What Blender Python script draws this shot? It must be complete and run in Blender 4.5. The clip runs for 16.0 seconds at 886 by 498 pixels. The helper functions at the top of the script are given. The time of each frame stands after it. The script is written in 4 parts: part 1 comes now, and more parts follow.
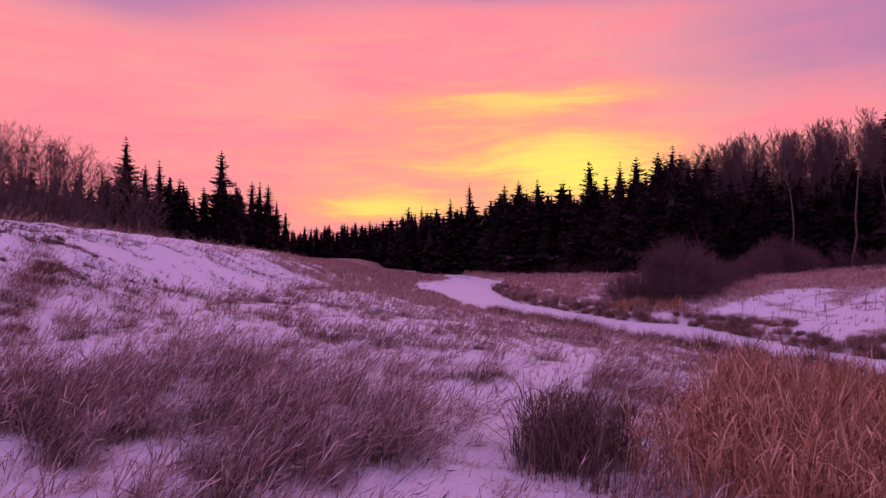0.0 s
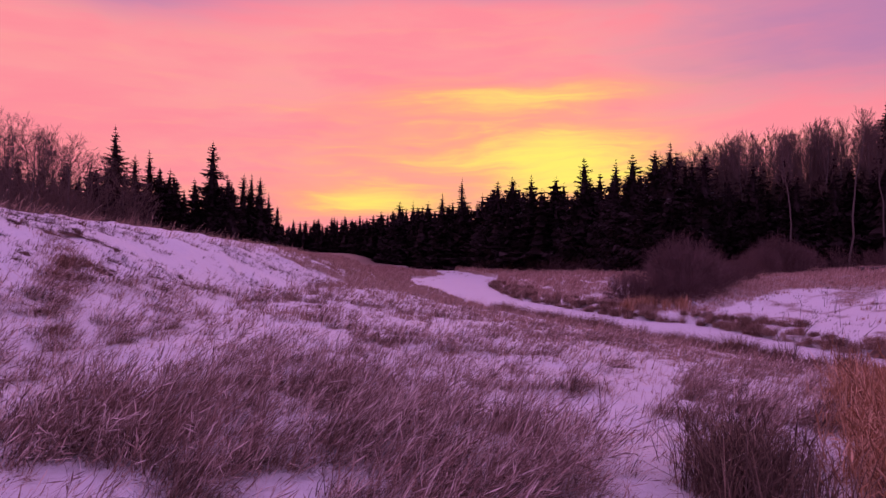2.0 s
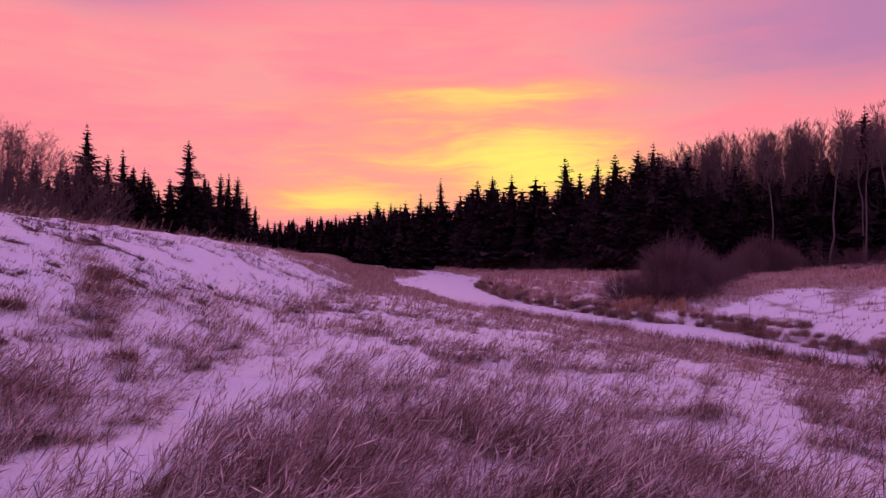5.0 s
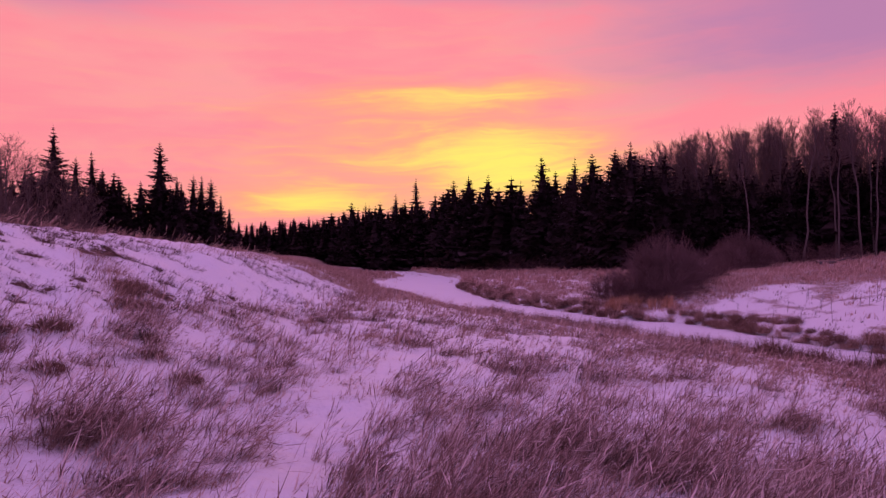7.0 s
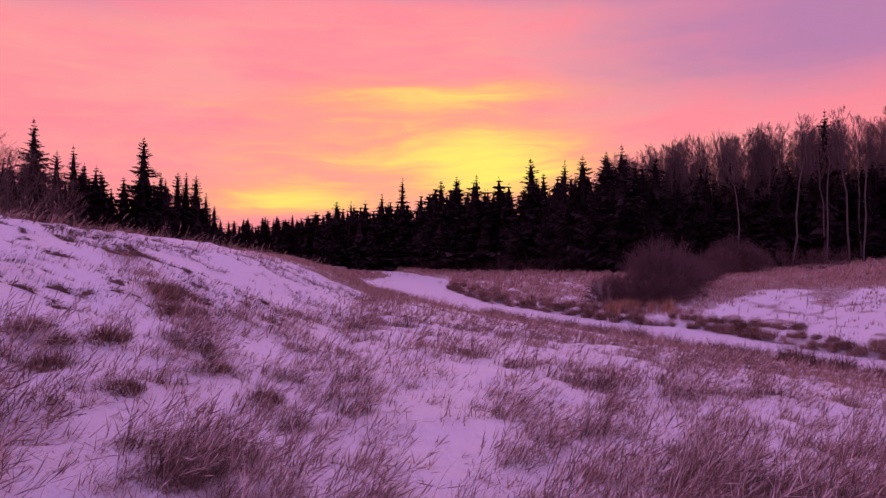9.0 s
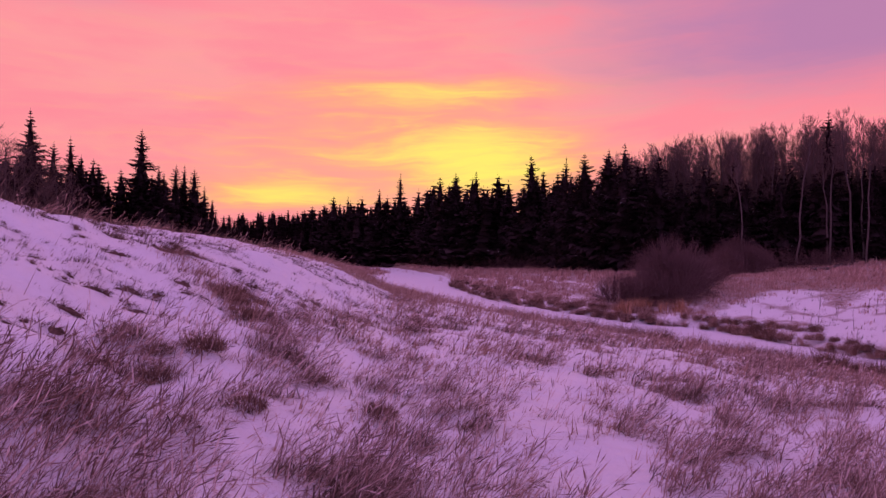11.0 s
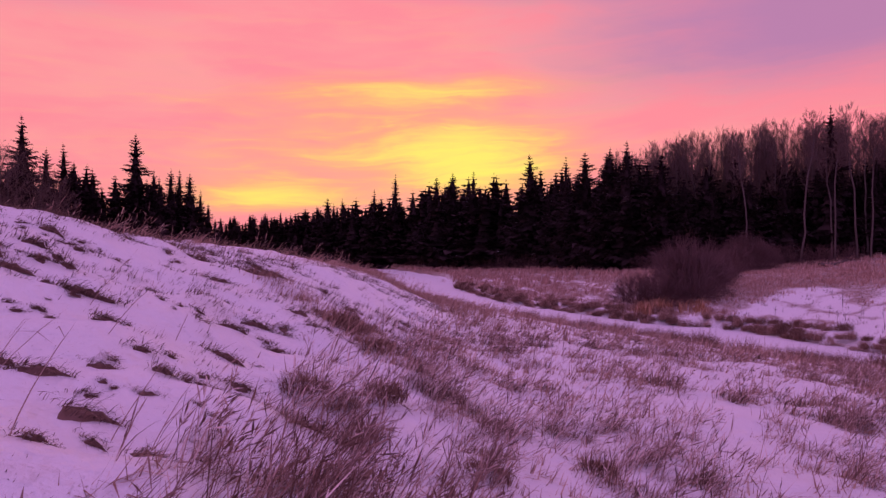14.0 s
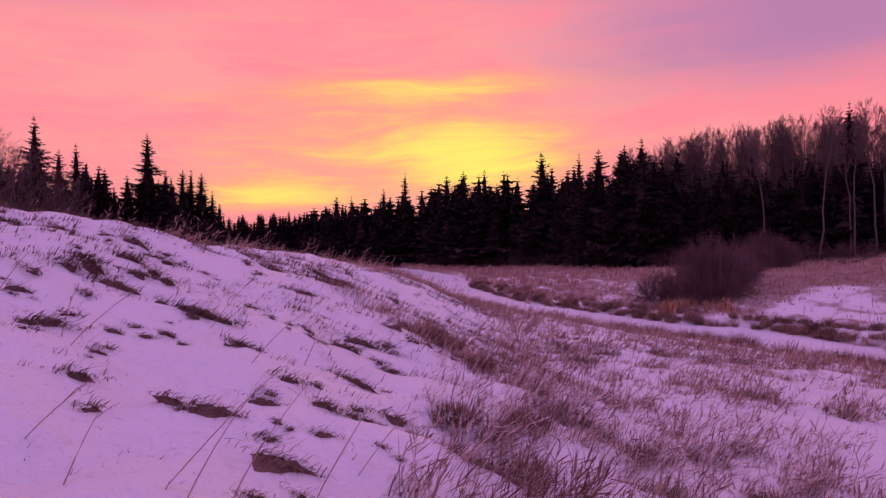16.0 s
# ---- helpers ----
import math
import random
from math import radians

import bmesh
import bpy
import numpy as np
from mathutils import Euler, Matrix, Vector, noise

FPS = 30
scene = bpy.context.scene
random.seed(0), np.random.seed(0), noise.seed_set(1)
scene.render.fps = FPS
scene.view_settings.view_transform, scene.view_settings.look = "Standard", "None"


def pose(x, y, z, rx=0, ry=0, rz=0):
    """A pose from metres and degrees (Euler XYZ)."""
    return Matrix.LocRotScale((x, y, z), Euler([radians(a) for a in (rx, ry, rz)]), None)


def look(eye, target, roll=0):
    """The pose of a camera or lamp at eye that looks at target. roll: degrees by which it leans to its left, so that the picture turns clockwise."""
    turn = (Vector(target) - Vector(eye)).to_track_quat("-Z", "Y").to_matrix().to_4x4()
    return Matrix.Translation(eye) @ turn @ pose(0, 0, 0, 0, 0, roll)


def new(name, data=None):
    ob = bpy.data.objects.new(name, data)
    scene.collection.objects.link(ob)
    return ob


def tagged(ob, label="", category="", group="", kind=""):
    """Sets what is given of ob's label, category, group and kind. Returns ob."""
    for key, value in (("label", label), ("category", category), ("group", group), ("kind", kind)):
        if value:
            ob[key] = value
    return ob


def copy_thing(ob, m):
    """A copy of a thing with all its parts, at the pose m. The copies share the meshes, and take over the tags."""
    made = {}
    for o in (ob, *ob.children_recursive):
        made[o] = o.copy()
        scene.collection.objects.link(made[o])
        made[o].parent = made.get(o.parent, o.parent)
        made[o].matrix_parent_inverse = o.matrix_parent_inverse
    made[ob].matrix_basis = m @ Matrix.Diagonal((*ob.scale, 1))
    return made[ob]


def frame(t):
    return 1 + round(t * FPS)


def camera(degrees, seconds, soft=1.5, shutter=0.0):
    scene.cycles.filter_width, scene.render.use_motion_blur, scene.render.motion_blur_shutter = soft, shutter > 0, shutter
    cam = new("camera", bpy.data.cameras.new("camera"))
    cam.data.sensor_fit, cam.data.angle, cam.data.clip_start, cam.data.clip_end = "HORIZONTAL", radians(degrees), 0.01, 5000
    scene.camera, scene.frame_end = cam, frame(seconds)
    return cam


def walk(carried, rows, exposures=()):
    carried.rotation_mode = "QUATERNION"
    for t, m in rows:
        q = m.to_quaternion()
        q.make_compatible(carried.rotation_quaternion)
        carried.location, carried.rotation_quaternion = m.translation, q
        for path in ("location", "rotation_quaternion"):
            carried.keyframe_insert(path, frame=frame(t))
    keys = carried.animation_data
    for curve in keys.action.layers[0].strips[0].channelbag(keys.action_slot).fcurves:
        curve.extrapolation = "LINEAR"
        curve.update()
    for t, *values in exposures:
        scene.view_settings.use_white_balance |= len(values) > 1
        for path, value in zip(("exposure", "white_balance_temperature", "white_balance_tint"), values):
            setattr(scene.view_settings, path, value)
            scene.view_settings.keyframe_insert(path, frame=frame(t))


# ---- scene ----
cam = camera(68.9, 16.0, soft=1.4, shutter=0.1)
METRES, EYE, TILT, LEAN, TURN = 9.5, 4.0, 0.5, 0.0, 0.0
ROWS = [
    (0.0, 0.0, 0.0, 0.0, 0.0, 0.0, -0.0),
    (0.5, -0.03, 0.0197, -0.0007, -0.32, -0.16, 0.06),
    (1.0, -0.0578, 0.0376, 0.0021, -0.53, -0.31, -0.25),
    (1.5, -0.0889, 0.051, 0.0047, -1.04, -0.25, -0.55),
    (2.0, -0.1189, 0.0663, 0.0043, -1.2, -0.41, -0.61),
    (2.5, -0.1448, 0.0827, 0.0105, -1.38, -0.39, -0.47),
    (3.0, -0.1747, 0.0947, 0.0114, -1.47, -0.45, -0.33),
    (3.5, -0.2003, 0.1042, 0.0167, -1.85, -0.51, -0.28),
    (4.0, -0.2238, 0.1177, 0.0184, -2.35, -0.46, -0.2),
    (6.5, -0.3541, 0.1727, 0.0261, -5.74, -0.54, -0.22),
    (7.0, -0.3855, 0.1847, 0.0303, -6.26, -0.48, 0.39),
    (7.5, -0.4156, 0.2044, 0.031, -7.07, -0.43, 0.33),
    (8.0, -0.4419, 0.2218, 0.0314, -7.45, -0.44, -0.3),
    (8.5, -0.4704, 0.2394, 0.0372, -7.77, -0.43, -0.38),
    (9.0, -0.4974, 0.2591, 0.0364, -7.97, -0.48, -0.32),
    (11.5, -0.6347, 0.3286, 0.0492, -8.74, -0.83, -0.92),
    (12.0, -0.6611, 0.3469, 0.0559, -8.91, -0.86, -0.47),
    (12.5, -0.6881, 0.3639, 0.0566, -9.17, -0.82, -0.01),
    (13.0, -0.7173, 0.3783, 0.0606, -9.56, -0.85, 0.1),
    (13.5, -0.7499, 0.3919, 0.0648, -9.74, -0.97, 0.04),
    (14.0, -0.7757, 0.4078, 0.0685, -9.69, -0.86, 0.07),
    (14.5, -0.8014, 0.4215, 0.072, -9.54, -0.84, 0.12),
    (15.0, -0.8342, 0.4341, 0.0769, -9.39, -0.98, 0.29),
    (15.5, -0.8593, 0.4491, 0.0816, -9.26, -0.99, 0.35),
    (16.0, -0.8771, 0.4605, 0.0843, -9.25, -1.09, 0.35),
]
walk(cam, [(t, pose(0, 0, EYE, TILT, LEAN, TURN) @ pose(METRES * x, METRES * y, METRES * z, 90 + pitch, roll, yaw)) for t, x, y, z, yaw, pitch, roll in ROWS])

# ---------------------------------------------------------------- light
SUN_AZ, SUN_EL = radians(10.5), radians(3.0)
world = bpy.data.worlds.new("dawn_sky")
scene.world = world
world.use_nodes = True
wt = world.node_tree
for n in list(wt.nodes):
    wt.nodes.remove(n)


class Nodes:
    """Short hand for building node trees."""

    def __init__(self, tree):
        self.t = tree

    def link(self, a, b):
        self.t.links.new(a, b)

    def put(self, socket, v):
        if isinstance(v, bpy.types.NodeSocket):
            self.link(v, socket)
        else:
            socket.default_value = v

    def m(self, op, a, b=0.0, c=0.0, clamp=False):
        n = self.t.nodes.new("ShaderNodeMath")
        n.operation, n.use_clamp = op, clamp
        for i, v in enumerate((a, b, c)):
            self.put(n.inputs[i], v)
        return n.outputs[0]

    def step(self, v, lo, hi):
        n = self.t.nodes.new("ShaderNodeMapRange")
        n.interpolation_type = "SMOOTHSTEP"
        self.put(n.inputs[0], v)
        n.inputs[1].default_value, n.inputs[2].default_value = lo, hi
        return n.outputs[0]

    def mix(self, f, a, b, mode="MIX"):
        n = self.t.nodes.new("ShaderNodeMix")
        n.data_type, n.blend_type = "RGBA", mode
        self.put(n.inputs[0], f)
        for i, v in ((6, a), (7, b)):
            self.put(n.inputs[i], v if isinstance(v, bpy.types.NodeSocket) else (*v, 1.0))
        return n.outputs[2]

    def noise(self, vec, scale, detail=3.0, rough=0.55, distort=0.0):
        n = self.t.nodes.new("ShaderNodeTexNoise")
        if vec is not None:
            self.link(vec, n.inputs["Vector"])
        n.inputs["Scale"].default_value = scale
        n.inputs["Detail"].default_value = detail
        n.inputs["Roughness"].default_value = rough
        n.inputs["Distortion"].default_value = distort
        return n.outputs[0]

    def xyz(self, x, y, z):
        n = self.t.nodes.new("ShaderNodeCombineXYZ")
        for i, v in enumerate((x, y, z)):
            self.put(n.inputs[i], v)
        return n.outputs[0]


def bell(k, az, el, a0, e0, wa, we):
    """A soft spot on the sky round a direction."""
    da = k.m("DIVIDE", k.m("SUBTRACT", az, a0), wa)
    de = k.m("DIVIDE", k.m("SUBTRACT", el, e0), we)
    r2 = k.m("ADD", k.m("MULTIPLY", da, da), k.m("MULTIPLY", de, de))
    return k.m("EXPONENT", k.m("MULTIPLY", r2, -1.0))


k = Nodes(wt)
coord = wt.nodes.new("ShaderNodeTexCoord")
sep = wt.nodes.new("ShaderNodeSeparateXYZ")
k.link(coord.outputs["Generated"], sep.inputs[0])
az = k.m("ARCTAN2", sep.outputs[0], sep.outputs[1])
el = k.m("ARCSINE", sep.outputs[2])
wide = k.noise(k.xyz(k.m("MULTIPLY", az, 2.2), k.m("MULTIPLY", el, 7.0), 0.3), 1.6, 4.0, 0.55, 0.4)
tilt = k.m("ADD", k.m("SUBTRACT", el, k.m("MULTIPLY", az, 0.035)), k.m("MULTIPLY", k.m("SUBTRACT", wide, 0.5), 0.05))
streak = k.noise(k.xyz(k.m("MULTIPLY", az, 3.2), k.m("MULTIPLY", tilt, 30.0), 4.1), 1.5, 5.0, 0.6, 0.7)
fine = k.noise(k.xyz(k.m("MULTIPLY", az, 9.0), k.m("MULTIPLY", tilt, 70.0), 1.7), 1.5, 4.0, 0.6, 0.5)
wob = k.m("ADD", k.m("MULTIPLY", k.m("SUBTRACT", streak, 0.5), 1.35), k.m("MULTIPLY", k.m("SUBTRACT", wide, 0.5), 0.45))
wob = k.m("ADD", wob, k.m("MULTIPLY", k.m("SUBTRACT", fine, 0.5), 0.28))
glow = k.m("ADD", bell(k, az, el, 0.23, 0.126, 0.13, 0.043), k.m("MULTIPLY", bell(k, az, tilt, -0.10, 0.081, 0.11, 0.022), 0.72))
glow = k.m("ADD", glow, k.m("MULTIPLY", bell(k, az, tilt, 0.12, 0.226, 0.22, 0.022), 0.62))
glow = k.m("ADD", glow, k.m("MULTIPLY", bell(k, az, tilt, 0.09, 0.170, 0.24, 0.050), 0.43))
glow = k.m("ADD", glow, k.m("MULTIPLY", bell(k, az, el, 0.00, 0.085, 0.42, 0.085), 0.21))
gold = k.m("MULTIPLY", k.step(k.m("ADD", glow, k.m("MULTIPLY", wob, 1.0)), 0.34, 1.25), 0.95)
warm = k.step(k.m("ADD", k.m("MULTIPLY", glow, 1.3), k.m("MULTIPLY", wob, 0.7)), -0.05, 0.9)
pink = k.mix(k.step(k.m("ADD", wide, k.m("MULTIPLY", wob, 0.3)), 0.3, 0.75), (1.0, 0.272, 0.335), (1.0, 0.345, 0.358))
col = k.mix(warm, pink, (1.0, 0.42, 0.22))
col = k.mix(gold, col, (1.0, 0.86, 0.155))
# violet cloud over the pink, thickest to the right and overhead
cloudy = k.m("ADD", bell(k, az, el, 0.74, 0.310, 0.40, 0.12), k.m("MULTIPLY", bell(k, az, el, -0.46, 0.370, 0.24, 0.060), 0.95))
cloudy = k.m("ADD", cloudy, k.m("MULTIPLY", bell(k, az, el, 0.12, 0.395, 0.45, 0.035), 0.75))
cloudy = k.m("ADD", cloudy, k.step(el, 0.38, 0.48))
cloudy = k.m("ADD", cloudy, k.m("MULTIPLY", k.m("SUBTRACT", wide, 0.5), 0.8))
cloudy = k.m("ADD", cloudy, k.m("MULTIPLY", k.m("SUBTRACT", streak, 0.5), 0.3))
violet = k.m("MULTIPLY", k.step(cloudy, 0.12, 1.0), 0.94)
col = k.mix(violet, col, (0.475, 0.212, 0.43))
# far from the dawn the sky is dim blue and violet
back = k.step(k.m("MULTIPLY", sep.outputs[1], -1.0), -0.55, 0.5)
high = k.step(el, 0.5, 1.1)
col = k.mix(high, col, (0.66, 0.315, 0.75))
col = k.mix(back, col, (0.58, 0.30, 0.75))
sky = wt.nodes.new("ShaderNodeTexSky")
sky.sky_type, sky.sun_disc, sky.sun_elevation, sky.sun_rotation = "NISHITA", False, SUN_EL, SUN_AZ
clear = wt.nodes.new("ShaderNodeBackground")
k.link(sky.outputs[0], clear.inputs[0])
clear.inputs[1].default_value = 0.06
cloud = wt.nodes.new("ShaderNodeBackground")
k.link(col, cloud.inputs[0])
cloud.inputs[1].default_value = 1.03
both = wt.nodes.new("ShaderNodeMixShader")
both.inputs[0].default_value = 0.96
k.link(clear.outputs[0], both.inputs[1])
k.link(cloud.outputs[0], both.inputs[2])
wout = wt.nodes.new("ShaderNodeOutputWorld")
k.link(both.outputs[0], wout.inputs[0])

sun = new("sun", bpy.data.lights.new("sun", "SUN"))
sun.data.energy, sun.data.angle, sun.data.color = 0.5, radians(15), (1.0, 0.55, 0.35)
sun.matrix_world = look((0, 0, 60), (-60 * math.sin(SUN_AZ), -60 * math.cos(SUN_AZ), 60 - 60 * math.tan(SUN_EL)))


# ---------------------------------------------------------------- materials
def material(name, rough=0.8):
    mat = bpy.data.materials.new(name)
    mat.use_nodes = True
    b = mat.node_tree.nodes["Principled BSDF"]
    b.inputs["Roughness"].default_value = rough
    b.inputs["Specular IOR Level"].default_value = 0.25
    return mat, Nodes(mat.node_tree), b


def object_place(q):
    n = q.t.nodes.new("ShaderNodeNewGeometry")
    return n


def snow_material():
    mat, q, b = material("snow", 0.65)
    g = object_place(q)
    pos = g.outputs["Position"]
    big = q.noise(pos, 0.45, 4.0, 0.6)
    fine = q.noise(pos, 9.0, 5.0, 0.65)
    grit = q.noise(pos, 38.0, 3.0, 0.6)
    c = q.mix(big, (0.80, 0.81, 0.84), (0.88, 0.885, 0.90))
    c = q.mix(q.m("MULTIPLY", q.step(fine, 0.62, 0.80), 0.35), c, (0.46, 0.38, 0.30))
    speck = q.m("MULTIPLY", q.step(grit, 0.66, 0.74), q.step(big, 0.40, 0.62))
    c = q.mix(q.m("MULTIPLY", speck, 0.7), c, (0.24, 0.17, 0.11))
    # straw colour: fallen grass in thin snow, and the far bank's shaded undercut
    thin = q.t.nodes.new("ShaderNodeAttribute")
    thin.attribute_name = "thin_snow_and_shade"
    mess = q.m("ADD", q.m("MULTIPLY", fine, 0.6), q.m("MULTIPLY", q.noise(pos, 2.5, 4.0, 0.6), 0.4))
    cover = q.step(q.m("ADD", thin.outputs["Fac"], q.m("SUBTRACT", mess, 0.5)), 0.38, 0.72)
    straw = q.mix(grit, (0.20, 0.128, 0.098), (0.40, 0.27, 0.21))
    c = q.mix(cover, c, straw)
    q.link(c, b.inputs["Base Color"])
    bump = q.t.nodes.new("ShaderNodeBump")
    bump.inputs["Strength"].default_value, bump.inputs["Distance"].default_value = 1.0, 0.085
    q.link(q.m("ADD", q.m("MULTIPLY", q.noise(pos, 3.2, 3.0), 1.4), q.m("MULTIPLY", fine, 0.6)), bump.inputs["Height"])
    q.link(bump.outputs[0], b.inputs["Normal"])
    return mat


def ice_snow_material():
    mat, q, b = material("wind_packed_snow_on_ice", 0.5)
    pos = object_place(q).outputs["Position"]
    big = q.noise(pos, 0.25, 4.0, 0.6)
    fine = q.noise(pos, 4.0, 5.0, 0.6)
    c = q.mix(big, (0.76, 0.78, 0.83), (0.86, 0.87, 0.90))
    c = q.mix(q.m("MULTIPLY", q.step(fine, 0.64, 0.78), 0.25), c, (0.35, 0.30, 0.28))
    q.link(c, b.inputs["Base Color"])
    bump = q.t.nodes.new("ShaderNodeBump")
    bump.inputs["Strength"].default_value, bump.inputs["Distance"].default_value = 0.5, 0.05
    q.link(q.m("ADD", big, fine), bump.inputs["Height"])
    q.link(bump.outputs[0], b.inputs["Normal"])
    return mat


def blade_material(name, dark, mid, pale):
    """Dry stalks, each a little different, patchy over some metres."""
    mat, q, b = material(name, 0.75)
    g = object_place(q)
    rnd = g.outputs["Random Per Island"]
    patch = q.noise(g.outputs["Position"], 0.7, 3.0)
    c = q.mix(rnd, dark, mid)
    c = q.mix(q.m("MULTIPLY", q.step(q.m("ADD", rnd, q.m("MULTIPLY", q.m("SUBTRACT", patch, 0.5), 0.8)), 0.55, 1.0), 0.9), c, pale)
    q.link(c, b.inputs["Base Color"])
    return mat


def bark_material(name, a, c2, scale=9.0):
    mat, q, b = material(name, 0.85)
    o = q.t.nodes.new("ShaderNodeTexCoord")
    info = q.t.nodes.new("ShaderNodeObjectInfo")
    v = q.noise(o.outputs["Object"], scale, 4.0, 0.65)
    c = q.mix(v, a, c2)
    c = q.mix(q.m("MULTIPLY", info.outputs["Random"], 0.35), c, tuple(0.55 * x for x in a))
    q.link(c, b.inputs["Base Color"])
    bump = q.t.nodes.new("ShaderNodeBump")
    bump.inputs["Strength"].default_value, bump.inputs["Distance"].default_value = 0.6, 0.03
    q.link(v, bump.inputs["Height"])
    q.link(bump.outputs[0], b.inputs["Normal"])
    return mat


def needle_material():
    mat, q, b = material("spruce_needles", 0.8)
    g = object_place(q)
    info = q.t.nodes.new("ShaderNodeObjectInfo")
    c = q.mix(g.outputs["Random Per Island"], (0.026, 0.018, 0.019), (0.060, 0.040, 0.041))
    c = q.mix(q.m("MULTIPLY", info.outputs["Random"], 0.5), c, (0.030, 0.020, 0.021))
    b.inputs["Specular IOR Level"].default_value = 0.06
    q.link(c, b.inputs["Base Color"])
    return mat


SNOW = snow_material()
ICE_SNOW = ice_snow_material()
STRAW = blade_material("dry_meadow_grass", (0.15, 0.090, 0.074), (0.47, 0.32, 0.265), (0.86, 0.73, 0.66))
RIDGE = blade_material("dry_ridge_grass", (0.25, 0.148, 0.108), (0.42, 0.27, 0.20), (0.60, 0.44, 0.34))
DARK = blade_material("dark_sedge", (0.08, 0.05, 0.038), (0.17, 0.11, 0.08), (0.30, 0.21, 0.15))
REED = blade_material("orange_reed_grass", (0.22, 0.108, 0.056), (0.56, 0.30, 0.16), (0.80, 0.54, 0.36))
NEEDLES = needle_material()
SPRUCE_BARK = bark_material("spruce_bark", (0.06, 0.045, 0.035), (0.11, 0.085, 0.07))
ASPEN_BARK = bark_material("aspen_bark", (0.085, 0.066, 0.058), (0.17, 0.135, 0.12))
TWIG = bark_material("bare_twigs", (0.12, 0.078, 0.066), (0.21, 0.145, 0.122))
WILLOW = bark_material("willow_twigs", (0.11, 0.062, 0.060), (0.20, 0.120, 0.112))


# ---- ground shape
def lattice(ix, iy, seed):
    v = np.sin(ix * 127.1 + iy * 311.7 + seed * 74.7) * 43758.5453
    return v - np.floor(v)


def vnoise(x, y, seed=0):
    """Smooth value noise, 0 to 1, one cell a metre."""
    ix, iy = np.floor(x), np.floor(y)
    fx, fy = x - ix, y - iy
    fx, fy = fx * fx * (3 - 2 * fx), fy * fy * (3 - 2 * fy)
    a = lattice(ix, iy, seed) * (1 - fx) + lattice(ix + 1, iy, seed) * fx
    b = lattice(ix, iy + 1, seed) * (1 - fx) + lattice(ix + 1, iy + 1, seed) * fx
    return a * (1 - fy) + b * fy


def fbm(x, y, seed=0):
    """Three turned layers of noise, bent so that no grid shows."""
    wx, wy = vnoise(x * 0.8 + 11, y * 0.8, seed + 5), vnoise(x * 0.8, y * 0.8 + 17, seed + 6)
    x, y = x + 1.1 * (wx - 0.5), y + 1.1 * (wy - 0.5)
    a = vnoise(0.82 * x - 0.57 * y, 0.57 * x + 0.82 * y, seed)
    b = vnoise((0.36 * x + 0.93 * y) * 2.1 + 3.1, (-0.93 * x + 0.36 * y) * 2.1, seed + 1)
    c = vnoise((0.98 * x + 0.2 * y) * 4.3, (-0.2 * x + 0.98 * y) * 4.3 + 7.7, seed + 2)
    return a * 0.52 + b * 0.28 + c * 0.20


def ease(v, lo, hi):
    u = np.clip((v - lo) / (hi - lo), 0, 1)
    return u * u * (3 - 2 * u)


def near_bank(y):
    return np.interp(y, [-40, 10, 20, 26, 30, 35, 43, 48, 60, 72, 85, 93, 98, 112, 130], [40, 18.0, 11.7, 8.6, 6.9, 5.2, 3.1, 1.9, 0.4, -2.4, -4.2, -3.4, 1.4, 1.6, -6])


def far_bank(y):
    return np.interp(y, [-40, 10, 18, 25, 27, 29, 31.5, 34.5, 36.5, 37.8, 40, 43.8, 47.7, 53.2, 60, 72, 86, 95, 110, 130],
                     [46, 23, 19.4, 16.8, 15.9, 15.4, 15.0, 14.5, 13.8, 12.4, 10.9, 9.8, 8.6, 6.6, 6.1, 6.0, 8.0, 8.6, 6.8, 4])


def tussock_row(y):
    """The line of tussocks along the top of the near bank."""
    return np.interp(y, [12, 14, 16, 18, 20, 21.7, 25.4, 26.6, 33.4, 35.4, 40, 46, 53], [15.5, 13.6, 11.9, 10.2, 8.4, 7.0, 5.4, 5.1, 4.4, 4.0, 2.9, 1.6, 0.3])


def hill_foot(y):
    return np.interp(y, [-20, 0, 8, 15, 19, 23, 30, 45, 70, 120], [-7, -6.0, -5.2, -4.9, -4.3, -3.7, -3.0, -2.6, -6, -14])


def smooth_min(a, b, r):
    h = np.clip(0.5 + 0.5 * (b - a) / r, 0, 1)
    return b * (1 - h) + a * h - r * h * (1 - h)


